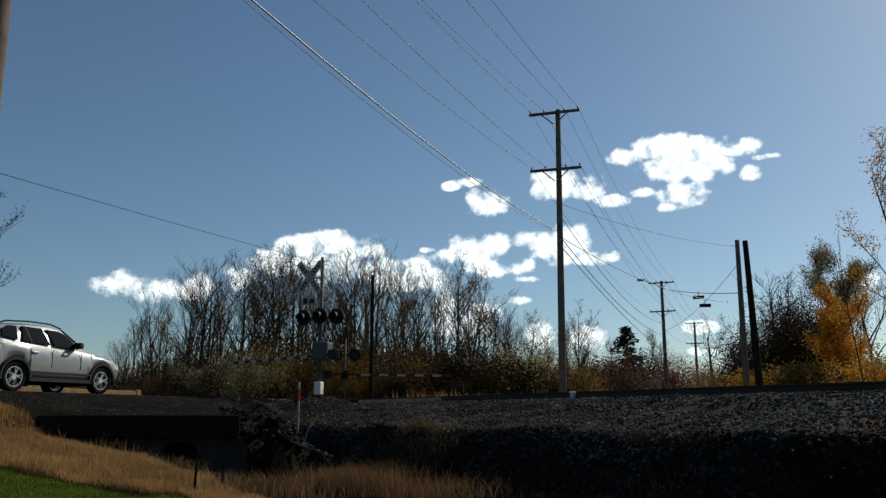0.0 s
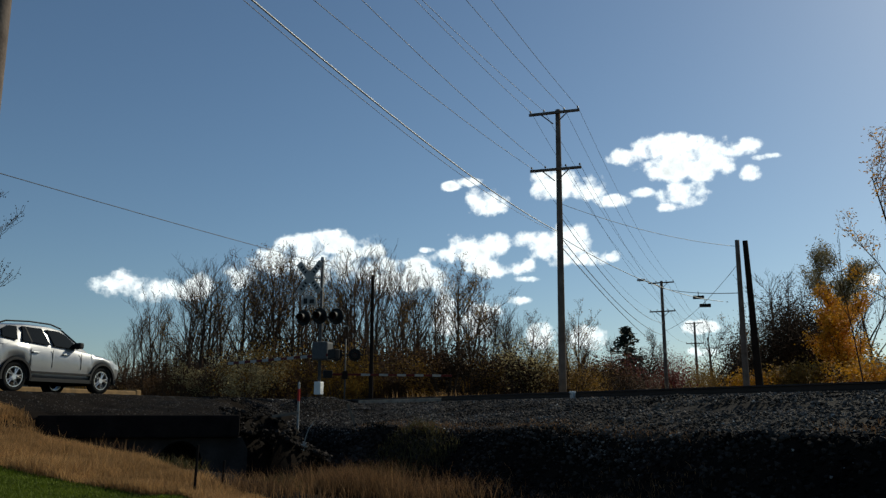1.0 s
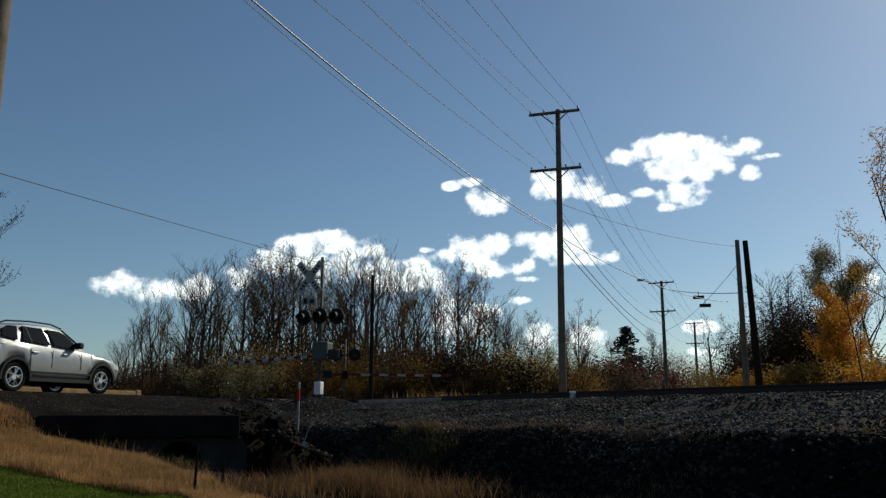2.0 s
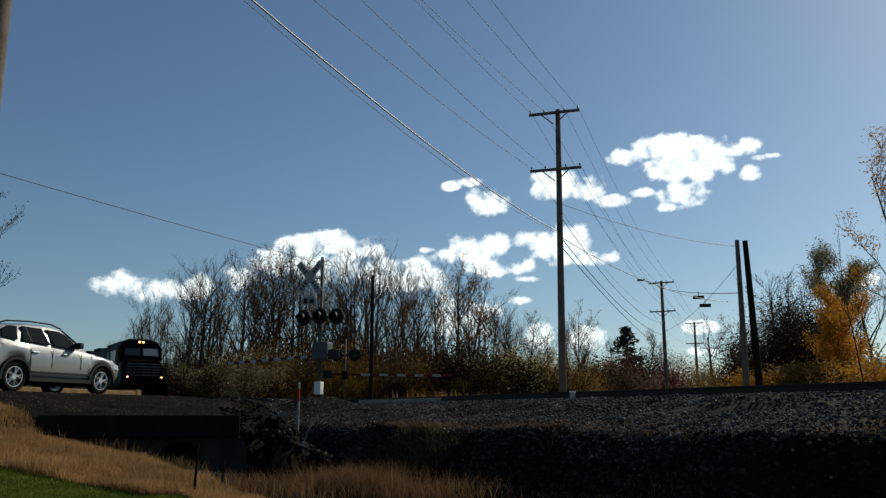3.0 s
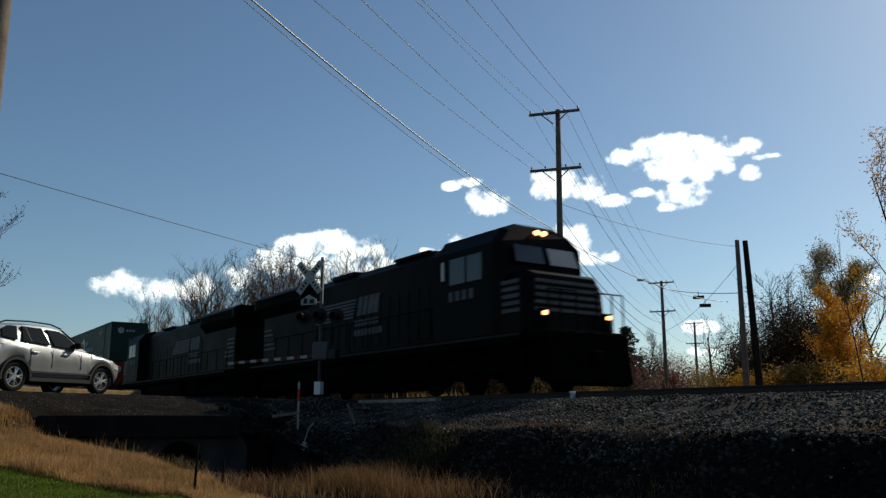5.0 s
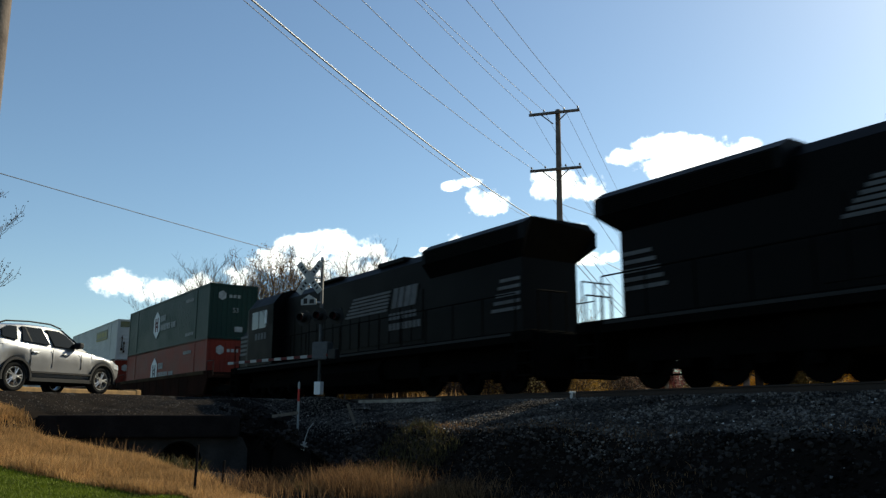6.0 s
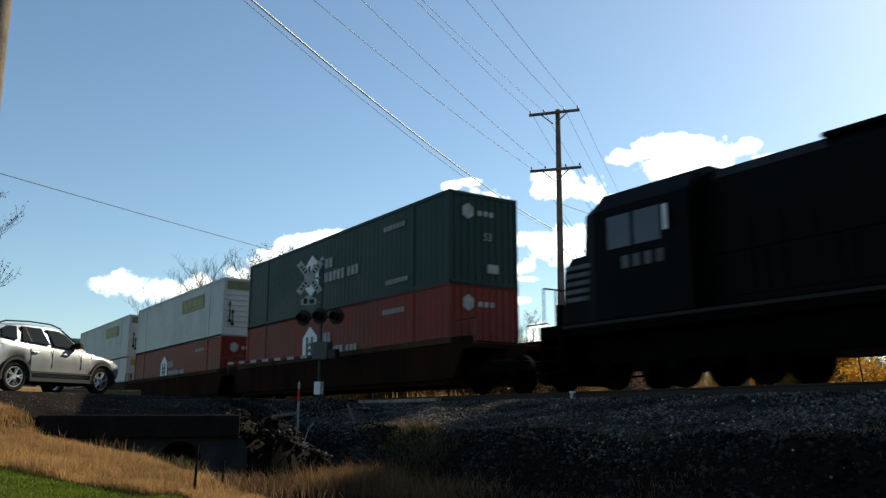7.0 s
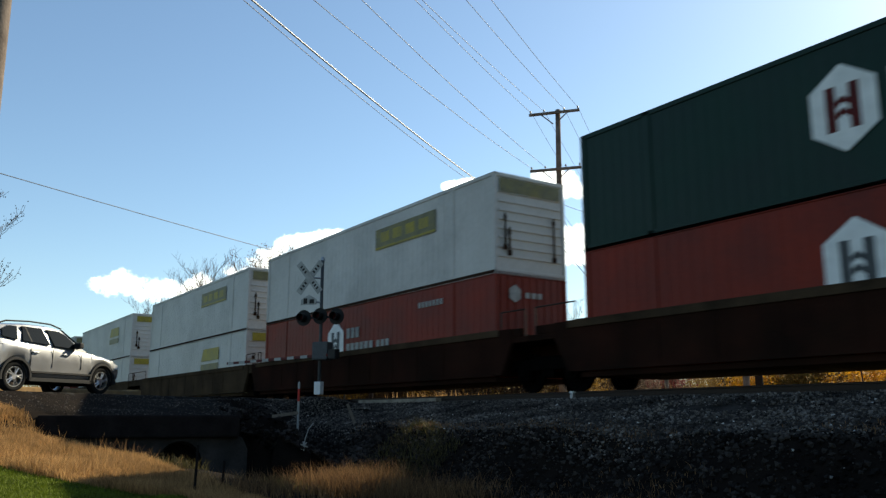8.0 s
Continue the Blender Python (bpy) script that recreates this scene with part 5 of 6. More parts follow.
# ---- trees ----
def grow(seed, height, spread, levels, trunk_r, twig_r, first=0.3, leaf=None, up=0.25, kids=(7, 6, 5, 4)):
    """Wood and, where asked for, leaves of one tree: Geo of limbs, Geo of twigs, Geo of leaves."""
    rnd = random.Random(seed)
    wood, twigs, leaves = Geo(), Geo(), Geo()

    def limb(p, d, length, r, level):
        n = 5 if level == 0 else (4 if level == 1 else 3)
        pts, rs = [p.copy()], [r]
        for k in range(n):
            d = (d + Vector((rnd.gauss(0, 1), rnd.gauss(0, 1), rnd.gauss(0, 1) + (up if level else 0.6))) * (0.05 if level == 0 else 0.13)).normalized()
            p = p + d * (length / n)
            pts.append(p.copy())
            rs.append(max(twig_r, r * (1 - 0.8 * (k + 1) / n)))
        seg = 9 if level == 0 else (5 if level == 1 else 3)
        tgt = wood if level < 2 else twigs
        for a, b, ra, rb in zip(pts, pts[1:], rs, rs[1:]):
            tgt.tube(a, b, ra, rb, seg, caps=False)
        if level >= levels:
            if leaf:
                cnt, size, chance = leaf
                for q in pts[1:]:
                    if rnd.random() > chance:
                        continue
                    for _ in range(cnt):
                        o = q + Vector((rnd.gauss(0, 1), rnd.gauss(0, 1), rnd.gauss(0, 1))) * size * 2.2
                        a = Vector((rnd.gauss(0, 1), rnd.gauss(0, 1), rnd.gauss(0, 1))).normalized() * size * rnd.uniform(0.6, 1.2)
                        b = a.orthogonal().normalized() * size * 0.6
                        leaves.add([o - a, o + b, o + a, o - b], [(0, 1, 2, 3)])
            return
        c = kids[level]
        for k in range(c):
            f = (first if level == 0 else 0.25) + (1 - (first if level == 0 else 0.25)) * (k + rnd.random()) / c
            i = min(int(f * n), n - 1)
            q = pts[i].lerp(pts[i + 1], f * n - i)
            w = rnd.uniform(0, 2 * math.pi)
            out = Vector((math.cos(w), math.sin(w), rnd.uniform(0.35, 1.3) / spread)).normalized()
            nd = (out * (0.8 if level == 0 else 0.6) + d * (0.5 if level == 0 else 0.6)).normalized()
            limb(q, nd, length * rnd.uniform(0.32, 0.52) * (1.15 - 0.5 * f if level == 0 else 1.0) * (spread if level == 0 else 1), max(twig_r, rs[i] * rnd.uniform(0.4, 0.62)), level + 1)

    limb(Vector((0, 0, -0.4)), Vector((rnd.gauss(0, 0.04), rnd.gauss(0, 0.04), 1)).normalized(), height, trunk_r, 0)
    return wood, twigs, leaves


def tree(name, label, category, grown, m, leaf_mat=None, group=""):
    wood, twigs, leaves = grown
    t = thing(name, label, category, m, group)
    part("trunk", wood, M["bark"], t, smooth=True)
    part("crown", twigs, M["twig"], t)
    if leaf_mat and leaves.f:
        part("foliage", leaves, leaf_mat, t)
    return t


def ray_xy(az, d):
    """A place d metres ahead, az degrees right of the view."""
    return d * math.tan(radians(az)), d


def beyond(az, d):
    """The distance d, or further where that is needed to stand clear of the line."""
    return max(d, (TRACK_OFF + 7.0) / (NRM.x * math.tan(radians(az)) + NRM.y))


# bare woods beyond the line
VARIANTS, TOPS = [], []
for k in range(6):
    v = grow(100 + k, 13.0, 0.85 + 0.12 * (k % 3), 3, 0.22, 0.012, first=0.34, up=0.1, kids=(11, 6, 5, 3), leaf=(3, 0.10, 0.2) if k in (1, 3, 4) else None)
    lab = "bare grey-brown autumn tree in the woods" if k not in (1, 3, 4) else "nearly bare autumn tree with a few brown leaves"
    TOPS.append(max(q[2] for q in v[1].v))
    VARIANTS.append(tree("bare_tree", lab, "tree", v, pose(0, 400 + 30 * k, 1.4), M["leaf_gold"] if k == 3 else M["leaf_brown"], "bare woods"))
wrnd = random.Random(77)
# azimuth and the height of the tops above the ground, as the skyline runs
SKY_AZ = (-22.0, -19.3, -16.5, -13.2, -9.8, -6.0, -2.5, 0.6, 3.3, 6.0, 8.4, 10.0)
SKY_H = (6.4, 10.2, 13.6, 14.4, 14.6, 16.0, 13.4, 13.2, 11.2, 8.6, 8.2, 7.5)
used = set()
row = 0
for dist, step, off in ((66.0, 1.15, 0.0), (73.0, 1.2, 0.5), (82.0, 1.4, 0.2)):
    az = -21.5 + off
    while az < 9.8:
        a = az + wrnd.uniform(-0.4, 0.4)
        far = beyond(a, dist + wrnd.uniform(-3, 3))
        x, y = ray_xy(a, far)
        h = lerp_table(a, SKY_AZ, SKY_H) * far / 70.0 * wrnd.uniform(0.76, 1.03)
        i = wrnd.randrange(6)
        sc = h / TOPS[i]
        m = pose(x, y, 1.4, 0, 0, wrnd.uniform(0, 360))
        if i not in used:
            used.add(i)
            ob = VARIANTS[i]
            ob.matrix_basis = m
        else:
            ob = copy_thing(VARIANTS[i], m)
        slim = sc * wrnd.uniform(0.72, 1.0)
        ob.scale = (slim, slim, sc)
        az += step * wrnd.uniform(0.8, 1.25)


def shrub(seed, width, height, leaf_mat, label, m, count=2600, size=0.16, name="shrub", category="shrub", gap=0.25):
    """Stems and a broken crown of leaf clumps, wider than a ball and open in places."""
    rnd = random.Random(seed)
    t = thing(name, label, category, m)
    g = Geo()
    tips = []
    for k in range(16):
        a = rnd.uniform(0, 6.28)
        e = Vector((math.cos(a) * width * rnd.uniform(0.1, 0.48), math.sin(a) * width * rnd.uniform(0.1, 0.4), height * rnd.uniform(0.35, 0.92)))
        mid = e * 0.5 + Vector((rnd.gauss(0, 0.1), rnd.gauss(0, 0.1), 0.15 * height))
        g.tube((e.x * 0.1, e.y * 0.1, -0.2), mid, 0.05, 0.03, 5, caps=False).tube(mid, e, 0.03, 0.012, 4, caps=False)
        tips += [mid, e, mid.lerp(e, 0.5)]
    part("stem", g, M["bark"], t)
    g = Geo()
    for _ in range(count):
        c = rnd.choice(tips)
        o = c + Vector((rnd.gauss(0, 1), rnd.gauss(0, 1), rnd.gauss(0, 0.8))) * (0.13 * min(width, height) + 0.1)
        if o.z < 0.02 or noise.noise(o * 0.9 + Vector((seed, 0, 0))) < -gap:
            continue
        a = Vector((rnd.gauss(0, 1), rnd.gauss(0, 1), rnd.gauss(0, 1))).normalized() * size * rnd.uniform(0.5, 1.2)
        b = a.orthogonal().normalized() * size * 0.55
        g.add([o - a, o + b, o + a, o - b], [(0, 1, 2, 3)])
    part("foliage", g, leaf_mat, t)
    return t


# undergrowth along the foot of the woods
kinds = [("leaf_brown", "brown autumn shrub under bare trees"), ("leaf_gold", "golden autumn shrub under bare trees"), ("leaf_dark", "dark tangled shrub under bare trees"), ("leaf_olive", "olive autumn shrub under bare trees")]
masters = []
for i, (mk, lab) in enumerate(kinds):
    masters.append(shrub(300 + i, 5.0, 4.4, M[mk], lab, pose(0, 600 + 20 * i, 1.4), 5200, 0.085, gap=0.1))
    tagged(masters[-1], group="woodland undergrowth")
placed = set()
for dist, step in ((62.0, 1.5), (70.0, 1.7), (90.0, 1.7)):
    az = -24.0
    while az < 13.5:
        a = az + wrnd.uniform(-0.5, 0.5)
        x, y = ray_xy(a, beyond(a, dist + wrnd.uniform(-3, 3)))
        q = wrnd.random()
        gold = -1.5 < az < 8 and q < 0.42
        i = 1 if (gold or q < 0.14) else (0 if q < 0.55 else (2 if q < 0.93 else 3))
        m = pose(x, y, 1.35, 0, 0, wrnd.uniform(0, 360))
        k = wrnd.uniform(0.6, 1.3)
        if i not in placed:
            placed.add(i)
            ob = masters[i]
            ob.matrix_basis = m
        else:
            ob = copy_thing(masters[i], m)
        ob.scale = (k * 1.1, k * 1.1, k)
        az += step


BRUSH_AZ, BRUSH_H = (-24.0, -21.0, -17.0, -13.0, 3.0, 8.0, 13.5), (3.0, 5.5, 10.0, 13.0, 11.0, 8.0, 6.0)


def thicket():
    """Slender stems, brush and dead leaves that fill the woods behind the first trees."""
    rnd = random.Random(61)
    stems, brush, dark = Geo(), Geo(), Geo()
    for _ in range(3200):
        a = rnd.uniform(-24, 13.5)
        x, y = ray_xy(a, beyond(a, rnd.uniform(70, 108)))
        h = lerp_table(a, SKY_AZ, SKY_H) * rnd.uniform(0.2, 0.62)
        p = Vector((x, y, 1.2))
        lx, ly = rnd.gauss(0, 0.07) * h, rnd.gauss(0, 0.07) * h
        q = p + Vector((lx * 0.4, ly * 0.4, h * 0.55))
        e = p + Vector((lx, ly, h))
        r = 0.008 * h + rnd.random() * 0.02
        stems.tube(p, q, r, r * 0.7, 3, caps=False).tube(q, e, r * 0.7, 0.012, 3, caps=False)
        for _ in range(3):
            b = q.lerp(e, rnd.random())
            stems.tube(b, b + Vector((rnd.gauss(0, 0.5), rnd.gauss(0, 0.5), rnd.uniform(0.3, 1.1))), r * 0.4, 0.01, 3, caps=False)
    for _ in range(60000):
        a = rnd.uniform(-24, 13.5)
        x, y = ray_xy(a, beyond(a, rnd.uniform(74, 106)))
        z = 1.3 + abs(rnd.gauss(0, 2.6)) * (0.6 + 0.8 * (0.5 + noise.noise((x * 0.12, y * 0.12, 2.0))))
        if z > 1.3 + 0.5 * lerp_table(a, BRUSH_AZ, BRUSH_H):
            continue
        o = Vector((x, y, z))
        d = Vector((rnd.gauss(0, 1), rnd.gauss(0, 1), rnd.gauss(0, 1))).normalized() * 0.17 * rnd.uniform(0.6, 1.3)
        b = d.orthogonal().normalized() * 0.11
        (dark if rnd.random() < 0.4 else brush).add([o - d, o + b, o + d, o - b], [(0, 1, 2, 3)])
    tagged(part("woodland_saplings", stems, M["bark"]), "crowded slender stems deep in bare woods", "woods", kind="stuff")
    tagged(part("woodland_litter", dark, M["leaf_dark"]), "dark dead leaves and vines among the trunks", "woods", kind="stuff")
    tagged(part("woodland_brush", brush, M["leaf_brown"]), "brown brush and dead leaves in the woods", "woods", kind="stuff")


thicket()


def conifer(x, y, h):
    t = thing("conifer", "dark green conifer with ragged tiers", "conifer", pose(x, y, 1.4))
    part("trunk", Geo().tube((0, 0, -0.3), (0, 0, h), 0.22, 0.03, 8), M["bark"], t)
    rnd = random.Random(8)
    g = Geo()
    for k in range(90):
        z = h * (0.15 + 0.83 * k / 90)
        ln = (h - z) ** 0.7 * 0.85 * rnd.uniform(0.5, 1.15) + 0.2
        a = rnd.uniform(0, 6.28)
        for j in range(14):
            f = rnd.random()
            o = Vector((math.cos(a) * ln * f, math.sin(a) * ln * f, z - 0.15 * ln * f + rnd.gauss(0, 0.12)))
            d = Vector((rnd.gauss(0, 1), rnd.gauss(0, 1), rnd.gauss(0, 0.4))).normalized() * 0.42
            b = d.orthogonal().normalized() * 0.13
            g.add([o - d, o + b, o + d, o - b], [(0, 1, 2, 3)])
    part("foliage", g, M["needle"], t)


x, y = ray_xy(12.4, 92)
conifer(x, y, 9.4)

# right-hand trees
def placed_tree(name, label, az, d, args, leaf_mat, group=""):
    x, y = ray_xy(az, d)
    return tree(name, label, "tree", grow(**args), pose(x, y, 1.35), M[leaf_mat] if leaf_mat else None, group)


placed_tree("yellow_tree", "young tree in bright orange-yellow autumn leaf", 25.3, 51, dict(seed=21, height=6.0, spread=1.0, levels=3, trunk_r=0.13, twig_r=0.012, first=0.12, leaf=(12, 0.10, 0.95), up=0.1, kids=(11, 6, 4, 3)), "leaf_yellow")
placed_tree("pale_tree", "tall tree with thin pale olive leaves", 24.0, 72, dict(seed=22, height=11.5, spread=0.95, levels=3, trunk_r=0.2, twig_r=0.015, first=0.4, leaf=(12, 0.11, 1.0), up=0.2, kids=(12, 7, 4, 3)), "leaf_olive")
for k, (az, d, h) in enumerate(((21.6, 75, 12.0), (22.6, 82, 12.5), (27.6, 70, 12.0), (19.6, 90, 10.0), (26.4, 88, 12.0), (18.2, 110, 11.0), (11.3, 96, 8.0), (13.6, 100, 9.0), (14.6, 105, 8.0), (9.0, 100, 11.5))):
    x, y = ray_xy(az, d)
    ob = copy_thing(VARIANTS[k % 6], pose(x, y, 1.35, 0, 0, 50 * k))
    ob.scale = (h / 14,) * 3
placed_tree("edge_tree", "bare tree with clusters of orange leaves beside the line", 29.2, 34, dict(seed=31, height=10.3, spread=0.6, levels=3, trunk_r=0.11, twig_r=0.007, first=0.35, leaf=(7, 0.08, 0.4), up=0.3, kids=(9, 6, 4, 3)), "leaf_yellow")
placed_tree("edge_tree", "slim bare sapling beside the line", 26.6, 38, dict(seed=33, height=7.5, spread=0.5, levels=2, trunk_r=0.04, twig_r=0.008, first=0.3, leaf=None, up=0.7, kids=(8, 5, 3)), None)
placed_tree("left_tree", "leafless tree with fine hanging twigs beyond the road", -31.0, 46, dict(seed=41, height=11.0, spread=0.85, levels=3, trunk_r=0.2, twig_r=0.010, first=0.35, leaf=(2, 0.06, 0.5), up=0.0, kids=(12, 7, 5, 4)), "leaf_dark")
SHRUBS = ((20.4, 50, 5.0, 2.2, "leaf_yellow", "low golden weeds along the line"), (22.4, 49, 5.0, 2.4, "leaf_gold", "low golden weeds along the line"), (24.6, 48, 5.0, 2.2, "leaf_gold", "low golden weeds along the line"), (26.6, 47, 5.0, 2.6, "leaf_yellow", "low golden weeds along the line"), (28.6, 46, 5.0, 2.4, "leaf_gold", "low golden weeds along the line"),
          (22.4, 56, 6.5, 7.2, "leaf_dark", "large dark brown thicket of brambles"), (23.8, 57.5, 6.5, 6.4, "leaf_dark", "large dark brown thicket of brambles"), (19.9, 66, 5.0, 6.6, "leaf_dark", "dark ragged bush beyond the line"), (21.0, 60, 5.0, 5.6, "leaf_dark", "dark ragged bush beyond the line"), (25.4, 62, 7, 5.4, "leaf_brown", "brown thicket behind a yellow tree"),
          (27.6, 56, 5.0, 4.2, "leaf_olive", "olive brown thicket beyond the line"), (13.7, 88, 8.0, 6.6, "leaf_dark", "dark bush below bare trees"), (14.9, 84, 5.0, 6.0, "leaf_red", "dull red bush beyond the line"),
          (11.0, 86, 6.0, 5.4, "leaf_red", "dull red bush beyond the line"), (17.2, 92, 9.0, 5.4, "leaf_gold", "low golden scrub beside the road"), (18.6, 75, 6.0, 4.2, "leaf_gold", "low golden scrub beside the road"),
          (16.3, 110, 10.0, 6.2, "leaf_gold", "low golden scrub beside the road"), (15.8, 135, 16.0, 7.5, "leaf_brown", "far brown scrub beside the road"), (18.0, 140, 18.0, 8.0, "leaf_gold", "far golden scrub beside the road"), (19.6, 95, 8.0, 5.6, "leaf_gold", "low golden scrub beside the road"), (12.5, 84, 6.0, 5.6, "leaf_red", "dull red bush beyond the line"), (9.5, 88, 6.0, 4.6, "leaf_brown", "brown bush below bare trees"), (-25.6, 95, 8.0, 7.5, "leaf_gold", "golden brown tree crowns beyond the road"),
          (-27.2, 100, 8.0, 6.5, "leaf_brown", "brown tree crowns beyond the road"), (-23.5, 92, 7.0, 5.5, "leaf_dark", "dark bush beyond the road"))
for i, (az, d, w, h, mk, lab) in enumerate(SHRUBS):
    x, y = ray_xy(az, beyond(az, d))
    shrub(500 + i, w, h, M[mk], lab, pose(x, y, 1.35), 24000 if "large" in lab else 7000, 0.09 if "large" in lab else 0.10, gap=0.6 if "large" in lab else 0.25)


def far_verge(rnd):
    s, n = rnd.uniform(-40, 10), rnd.uniform(8, 26)
    p = on_track(s, n)
    return p.x, p.y, rnd.uniform(0.5, 1.2)


blades("far_weeds", "tawny weeds and dry grass beyond the line", "grass", 14000, far_verge, 0.75, 0.015, M["drygrass"], 16, 0.4)

# ---- car ----
def make_car(m):
    """A silver compact sport utility car; x forward, y to its left, origin on the ground at mid wheelbase."""
    c = thing("car", "silver compact sport utility car waiting at the crossing", "car", m)
    WB, HW = 1.40, 0.92
    FX, RX = WB, -WB
    # stations: x, sill z, belt z (or bonnet edge), bonnet/roof crown, half width
    body = [(-2.27, 0.55, 1.05, 1.10, 0.70), (-2.22, 0.42, 1.14, 1.18, 0.80), (-2.05, 0.36, 1.20, 1.24, 0.88), (-1.4, 0.34, 1.19, 1.23, 0.92), (-0.4, 0.32, 1.14, 1.18, 0.925),
            (0.4, 0.32, 1.10, 1.15, 0.925), (0.8, 0.32, 1.06, 1.13, 0.92), (1.4, 0.34, 1.0, 1.08, 0.91), (1.85, 0.36, 0.92, 1.0, 0.87), (2.12, 0.38, 0.82, 0.90, 0.79), (2.24, 0.45, 0.70, 0.76, 0.64)]
    xs = [b[0] for b in body]
    rings = []
    steps = sorted(set(xs + [round(-2.2 + 0.06 * k, 3) for k in range(73)] + [w + d for w in (FX, RX) for d in (-0.405, -0.40, 0.40, 0.405)]))
    for x in steps:
        z0, zb, zt, w = (lerp_table(x, xs, [b[k] for b in body]) for k in (1, 2, 3, 4))
        for wx in (FX, RX):
            if abs(x - wx) <= 0.401:
                z0 = max(z0, 0.365 + math.sqrt(max(0.0, 0.401 ** 2 - (x - wx) ** 2)))
        half = [(w * 0.86, z0), (w * 0.97, z0 + min(0.10, (zb - z0) * 0.3)), (w, z0 + (zb - z0) * 0.55), (w * 0.985, z0 + (zb - z0) * 0.8), (w * 0.93, zb), (w * 0.6, zt - 0.01), (0, zt)]
        rings.append([(x, y, z) for y, z in half] + [(x, -y, z) for y, z in half[-2::-1]])
    shell = part("body", Geo().loft(rings), M["car"], c, smooth=True)
    shell.data.set_sharp_from_angle(angle=radians(40))
    # greenhouse
    gh = [(-2.12, 1.12, 1.22, 0.80, 0.76), (-1.97, 1.16, 1.50, 0.86, 0.68), (-1.75, 1.16, 1.63, 0.87, 0.66), (-1.0, 1.14, 1.69, 0.88, 0.66), (-0.3, 1.12, 1.69, 0.88, 0.66),
          (0.10, 1.10, 1.64, 0.88, 0.66), (0.42, 1.08, 1.42, 0.87, 0.72), (0.85, 1.05, 1.13, 0.85, 0.80)]
    rings = []
    for x, z0, zt, wb, wt in gh:
        half = [(wb, z0 - 0.04), (wb + (wt - wb) * 0.5 + 0.02, z0 + (zt - z0) * 0.55), (wt, zt - 0.05), (wt * 0.8, zt - 0.01), (0, zt)]
        rings.append([(x, y, z) for y, z in half] + [(x, -y, z) for y, z in half[-2::-1]])
    part("roof", Geo().loft(rings), M["car"], c, smooth=True).data.set_sharp_from_angle(angle=radians(22))

    def side(x, z):
        """Half width of the greenhouse flank at a height."""
        f = max(0.0, min(1.0, (z - 1.12) / 0.52))
        return 0.905 - 0.185 * f

    def pane(name, pts, material, proud, sgn, parent):
        g = Geo()
        out = [(x, sgn * (side(x, z) + proud), z) for x, z in pts]
        inn = [(x, sgn * (side(x, z) - 0.03), z) for x, z in pts]
        n = len(pts)
        g.add(out + inn, [tuple(range(n)), tuple(range(2 * n - 1, n - 1, -1))] + [(i, i + n, (i + 1) % n + n, (i + 1) % n) for i in range(n)])
        return part(name, g, material, parent)

    for sgn in (-1, 1):
        pane("rear_quarter_window", [(-1.83, 1.30), (-1.40, 1.24), (-1.37, 1.57), (-1.62, 1.57), (-1.80, 1.48)], M["car_glass"], 0.022, sgn, c)
        pane("rear_door_window", [(-1.24, 1.23), (-0.42, 1.18), (-0.62, 1.58), (-1.20, 1.59)], M["car_glass"], 0.022, sgn, c)
        pane("front_door_window", [(-0.28, 1.17), (0.48, 1.13), (0.42, 1.24), (0.12, 1.48), (-0.08, 1.55), (-0.46, 1.57)], M["car_glass"], 0.022, sgn, c)
        pane("door_pillar", [(-1.00, 1.21), (-0.96, 1.21), (-1.10, 1.59), (-1.14, 1.59)], M["car_trim"], 0.026, sgn, c)
        y = sgn
        # roof rail on small feet
        g = Geo().path([(-1.85, y * 0.66, 1.60), (-1.6, y * 0.66, 1.69), (-0.9, y * 0.66, 1.735), (-0.25, y * 0.66, 1.725), (0.1, y * 0.66, 1.64)], 0.02, 8)
        part("roof_rail", g, M["car_trim"], c)
        # lower cladding, arches, door seams, handles
        g = Geo()
        pts = [(-0.99, 0.27), (0.99, 0.27), (0.99, 0.36), (-0.99, 0.36)]
        g.prism(pts, min(y * 0.85, y * 0.945), max(y * 0.85, y * 0.945))
        part("sill_cladding", g, M["car_trim"], c)
        g = Geo()
        for k in ((-0.97, 0.47, 0.97, 0.515),):
            g.prism(rect(k[0], k[2], k[1], k[3]), min(y * 0.9, y * 0.95), max(y * 0.9, y * 0.95))
        part("rub_strip", g, M["car_trim"], c)
        for x in (FX, RX):
            g = Geo()
            rr = []
            for k in range(19):
                a = math.pi * (-0.06 + 1.12 * k / 18)
                rr.append([(x + rad * math.cos(a), y * w, 0.365 + rad * math.sin(a)) for rad, w in ((0.40, 0.86), (0.40, 0.945), (0.455, 0.945), (0.47, 0.90))])
            g.loft(rr)
            part("wheel_arch", g, M["car_trim"], c)
        for x in (-1.0, -0.33, 0.62):
            part("door_seam", Geo().box(x - 0.004, x + 0.004, min(y * 0.915, y * 0.929), max(y * 0.915, y * 0.927), 0.62, 1.06), M["tyre"], c)
        for x in (-0.87, 0.08):
            part("door_handle", Geo().box(x - 0.1, x + 0.1, min(y * 0.91, y * 0.955), max(y * 0.91, y * 0.955), 0.95, 0.99, b=0.012), M["galv"], c)
        g = Geo().box(0.36, 0.5, min(y * 0.88, y * 1.1), max(y * 0.88, y * 1.1), 1.14, 1.3, b=0.04)
        part("door_mirror", g, M["car_trim"], c)
        g = Geo()
        g.prism([(1.80, 0.73), (2.07, 0.67), (2.04, 0.80), (1.77, 0.88)], min(y * 0.66, y * 0.85), max(y * 0.66, y * 0.85))
        part("headlamp", g, M["headlamp"], c, "clear headlamp")
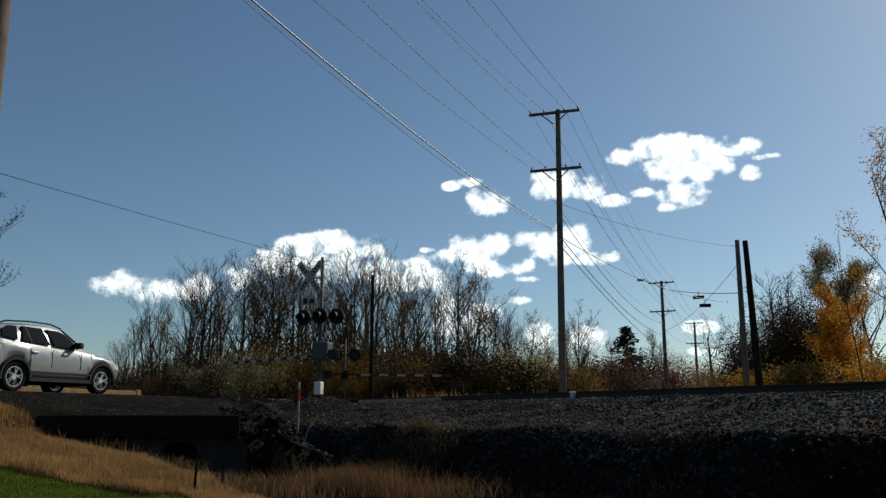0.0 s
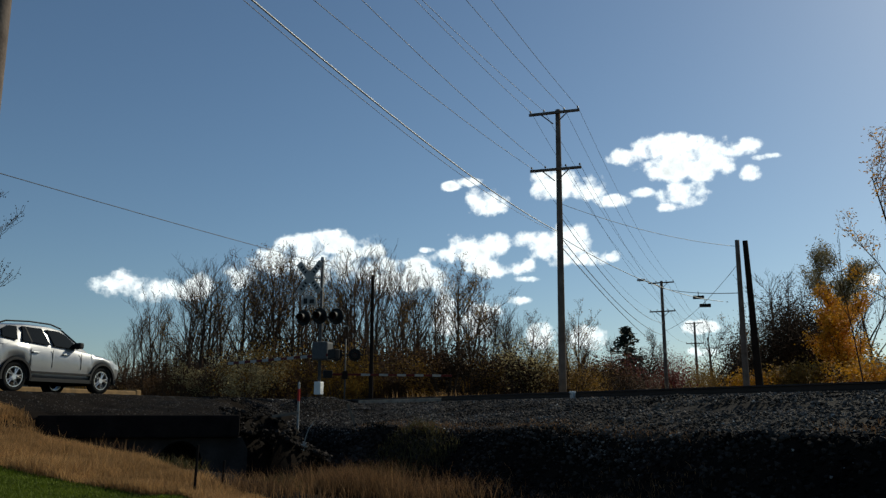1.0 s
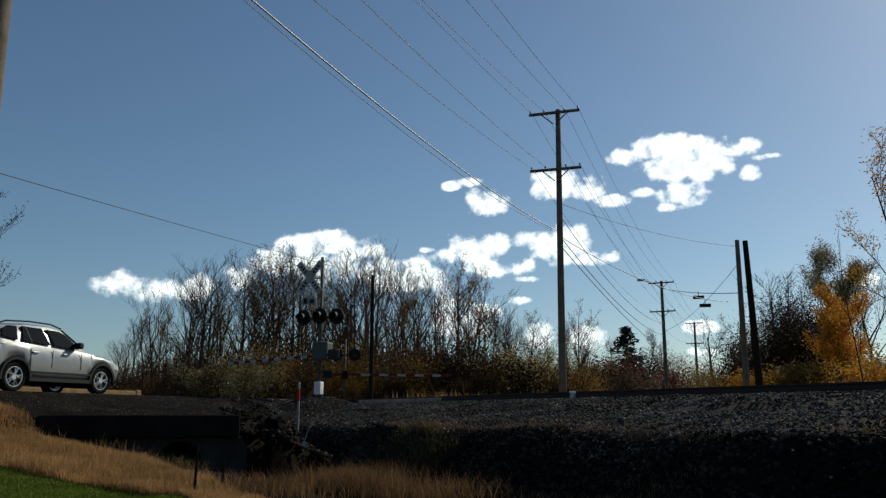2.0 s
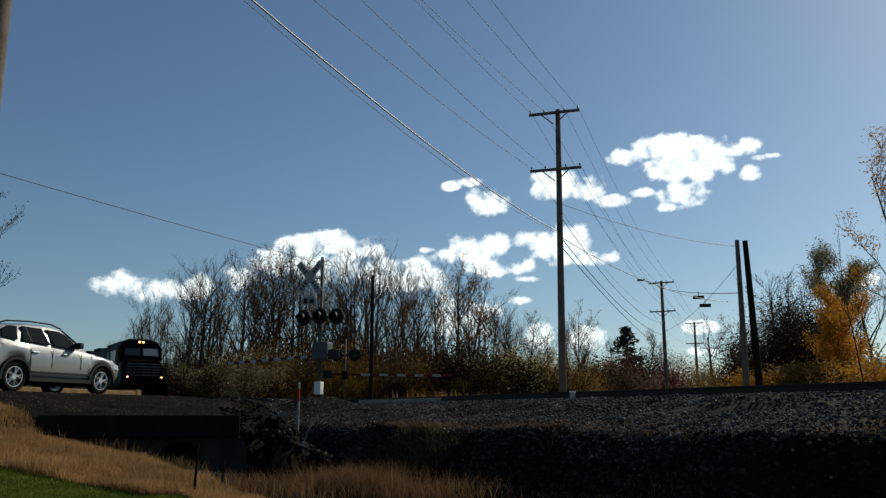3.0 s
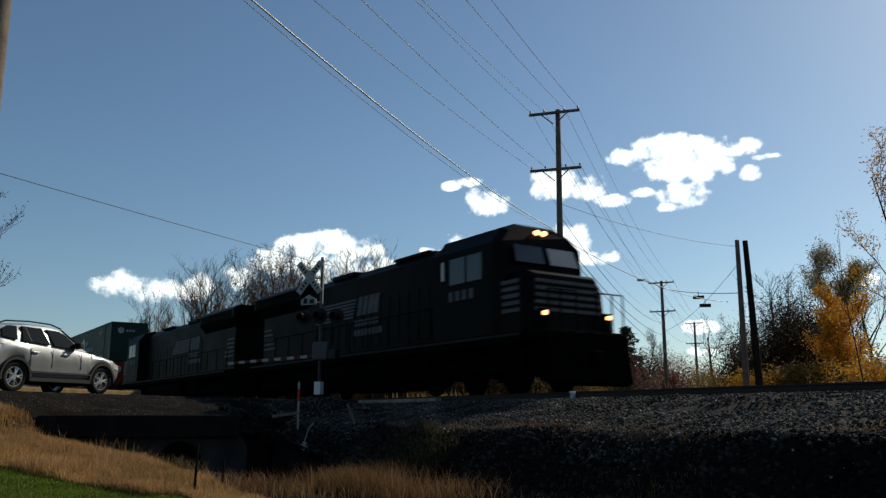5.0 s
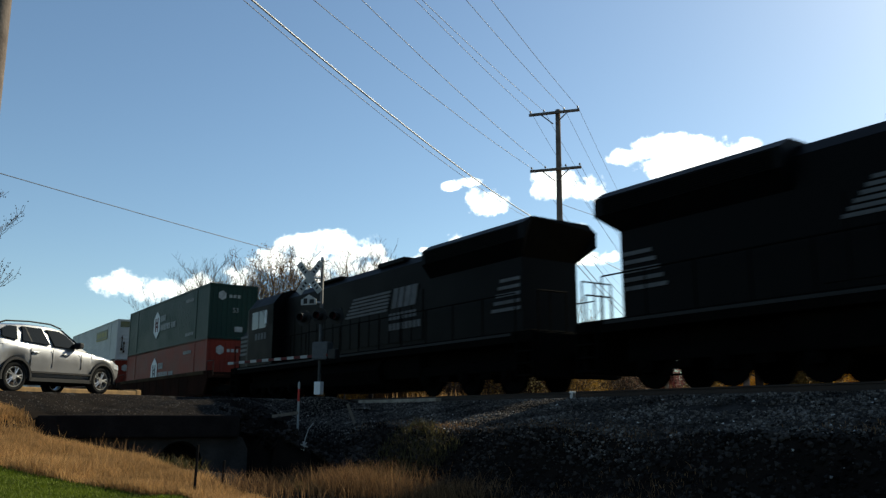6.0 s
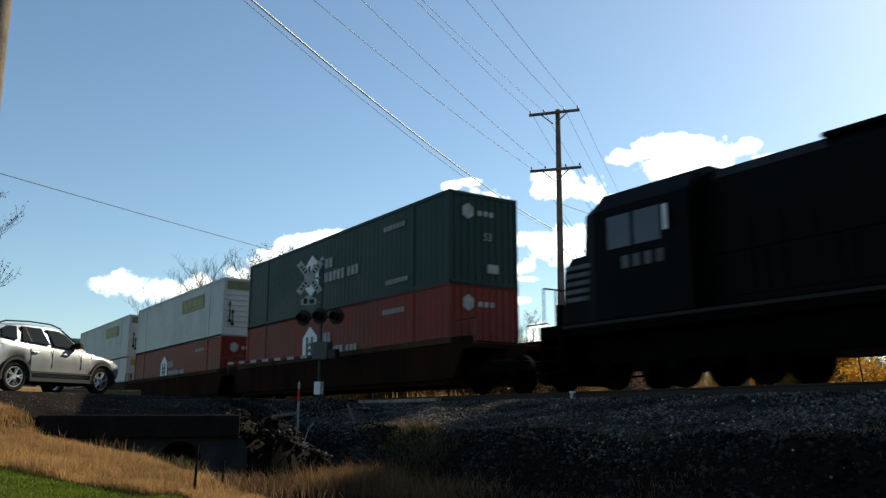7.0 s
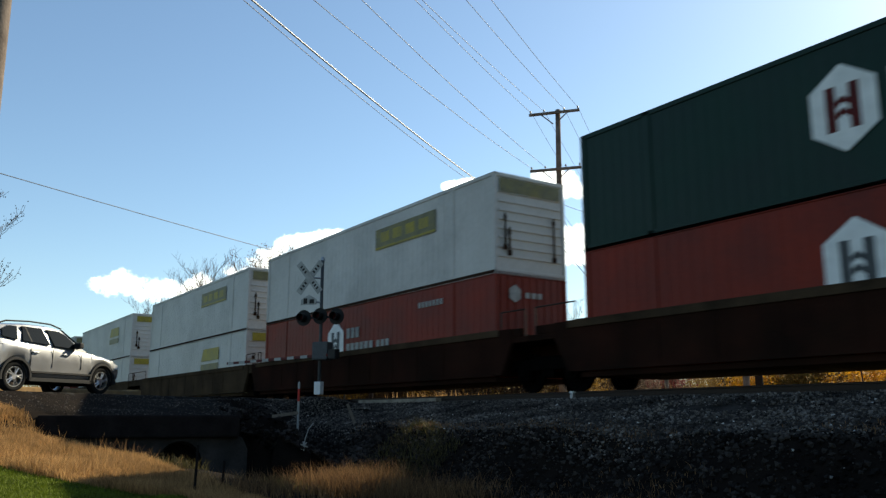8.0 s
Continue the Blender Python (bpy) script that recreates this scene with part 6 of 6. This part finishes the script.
        part("tail_lamp", Geo().box(-2.27, -2.0, min(y * 0.72, y * 0.885), max(y * 0.72, y * 0.885), 0.98, 1.2, b=0.03), M["red"], c)
    # windscreen and rear window
    for name, xa, xb in (("windscreen", 0.17, 0.78), ("rear_window", -2.08, -1.95)):
        za, zb = (1.595, 1.175) if name == "windscreen" else (1.24, 1.48)
        wa, wb = (0.60, 0.74)
        if name == "rear_window":
            wa, wb = 0.70, 0.62
        n = Vector((0.55, 0, 0.83)) * 0.02 if name == "windscreen" else Vector((-0.9, 0, 0.3)) * 0.02
        lift = 0.03 if name == "windscreen" else 0.06
        q = [Vector((xa, -wa, za)), Vector((xa, wa, za)), Vector((xb, wb, zb)), Vector((xb, -wb, zb))]
        o = Vector((lift, 0, lift)) if name == "windscreen" else Vector((-lift, 0, lift * 0.3))
        vs = [p + o for p in q] + [p + o - n for p in q]
        part(name, Geo().add(vs, [(0, 1, 2, 3), (7, 6, 5, 4), (0, 4, 5, 1), (1, 5, 6, 2), (2, 6, 7, 3), (3, 7, 4, 0)]), M["car_glass"], c)
    part("front_bumper", Geo().box(1.96, 2.23, -0.66, 0.66, 0.28, 0.42, b=0.05), M["car_trim"], c)
    part("grille", Geo().box(2.14, 2.23, -0.28, 0.28, 0.58, 0.72, b=0.02), M["tyre"], c)
    part("rear_bumper", Geo().box(-2.3, -2.0, -0.8, 0.8, 0.36, 0.62, b=0.06), M["car_trim"], c)
    part("underbody", Geo().box(-2.0, 2.0, -0.72, 0.72, 0.24, 0.5, b=0.03), M["tyre"], c)
    # wheels: tyre, rim with split spokes
    for x in (FX, RX):
        for sgn in (-1, 1):
            y = sgn * 0.79
            w = part("wheel", Geo().tube((0, -0.06, 0), (0, 0.06, 0), 0.10, None, 16), M["alloy"], c, m=pose(x, y, 0.362))
            g = Geo()
            prof = [(0.245, -0.105), (0.32, -0.112), (0.352, -0.09), (0.36, -0.05), (0.36, 0.05), (0.352, 0.09), (0.32, 0.112), (0.245, 0.105)]
            rr = []
            for k in range(40):
                a = 2 * math.pi * k / 40
                rr.append([(r * math.cos(a), t, r * math.sin(a)) for r, t in prof])
            rr.append(rr[0])
            g.loft(rr, caps=False)
            part("tyre", g, M["tyre"], w, smooth=True)
            g = Geo().ring((0, 0, 0), (0, 1, 0), 0.225, 0.252, 0.2, 40)
            out = sgn * 0.085
            for k in range(5):
                for dd in (-0.11, 0.11):
                    a = 2 * math.pi * k / 5 + dd
                    b = 2 * math.pi * k / 5 + dd * 1.6
                    p0 = Vector((0.06 * math.cos(a), out, 0.06 * math.sin(a)))
                    p1 = Vector((0.235 * math.cos(b), out * 0.95, 0.235 * math.sin(b)))
                    g.tube(p0, p1, 0.021, 0.019, 6)
            g.tube((0, out - sgn * 0.03, 0), (0, out + sgn * 0.01, 0), 0.075, None, 18)
            part("rim", g, M["alloy"], w, "split-spoke alloy rim")
            part("brake_disc", Geo().tube((0, sgn * 0.01, 0), (0, sgn * 0.03, 0), 0.2, None, 24), M["rail"], w)
    return c


heading = math.degrees(math.atan2(ROAD_U.y, ROAD_U.x))
mid = on_road(1.38, -0.9, ROAD_Z)
make_car(pose(mid.x, mid.y, ROAD_Z, 0, 0, heading))

motions()
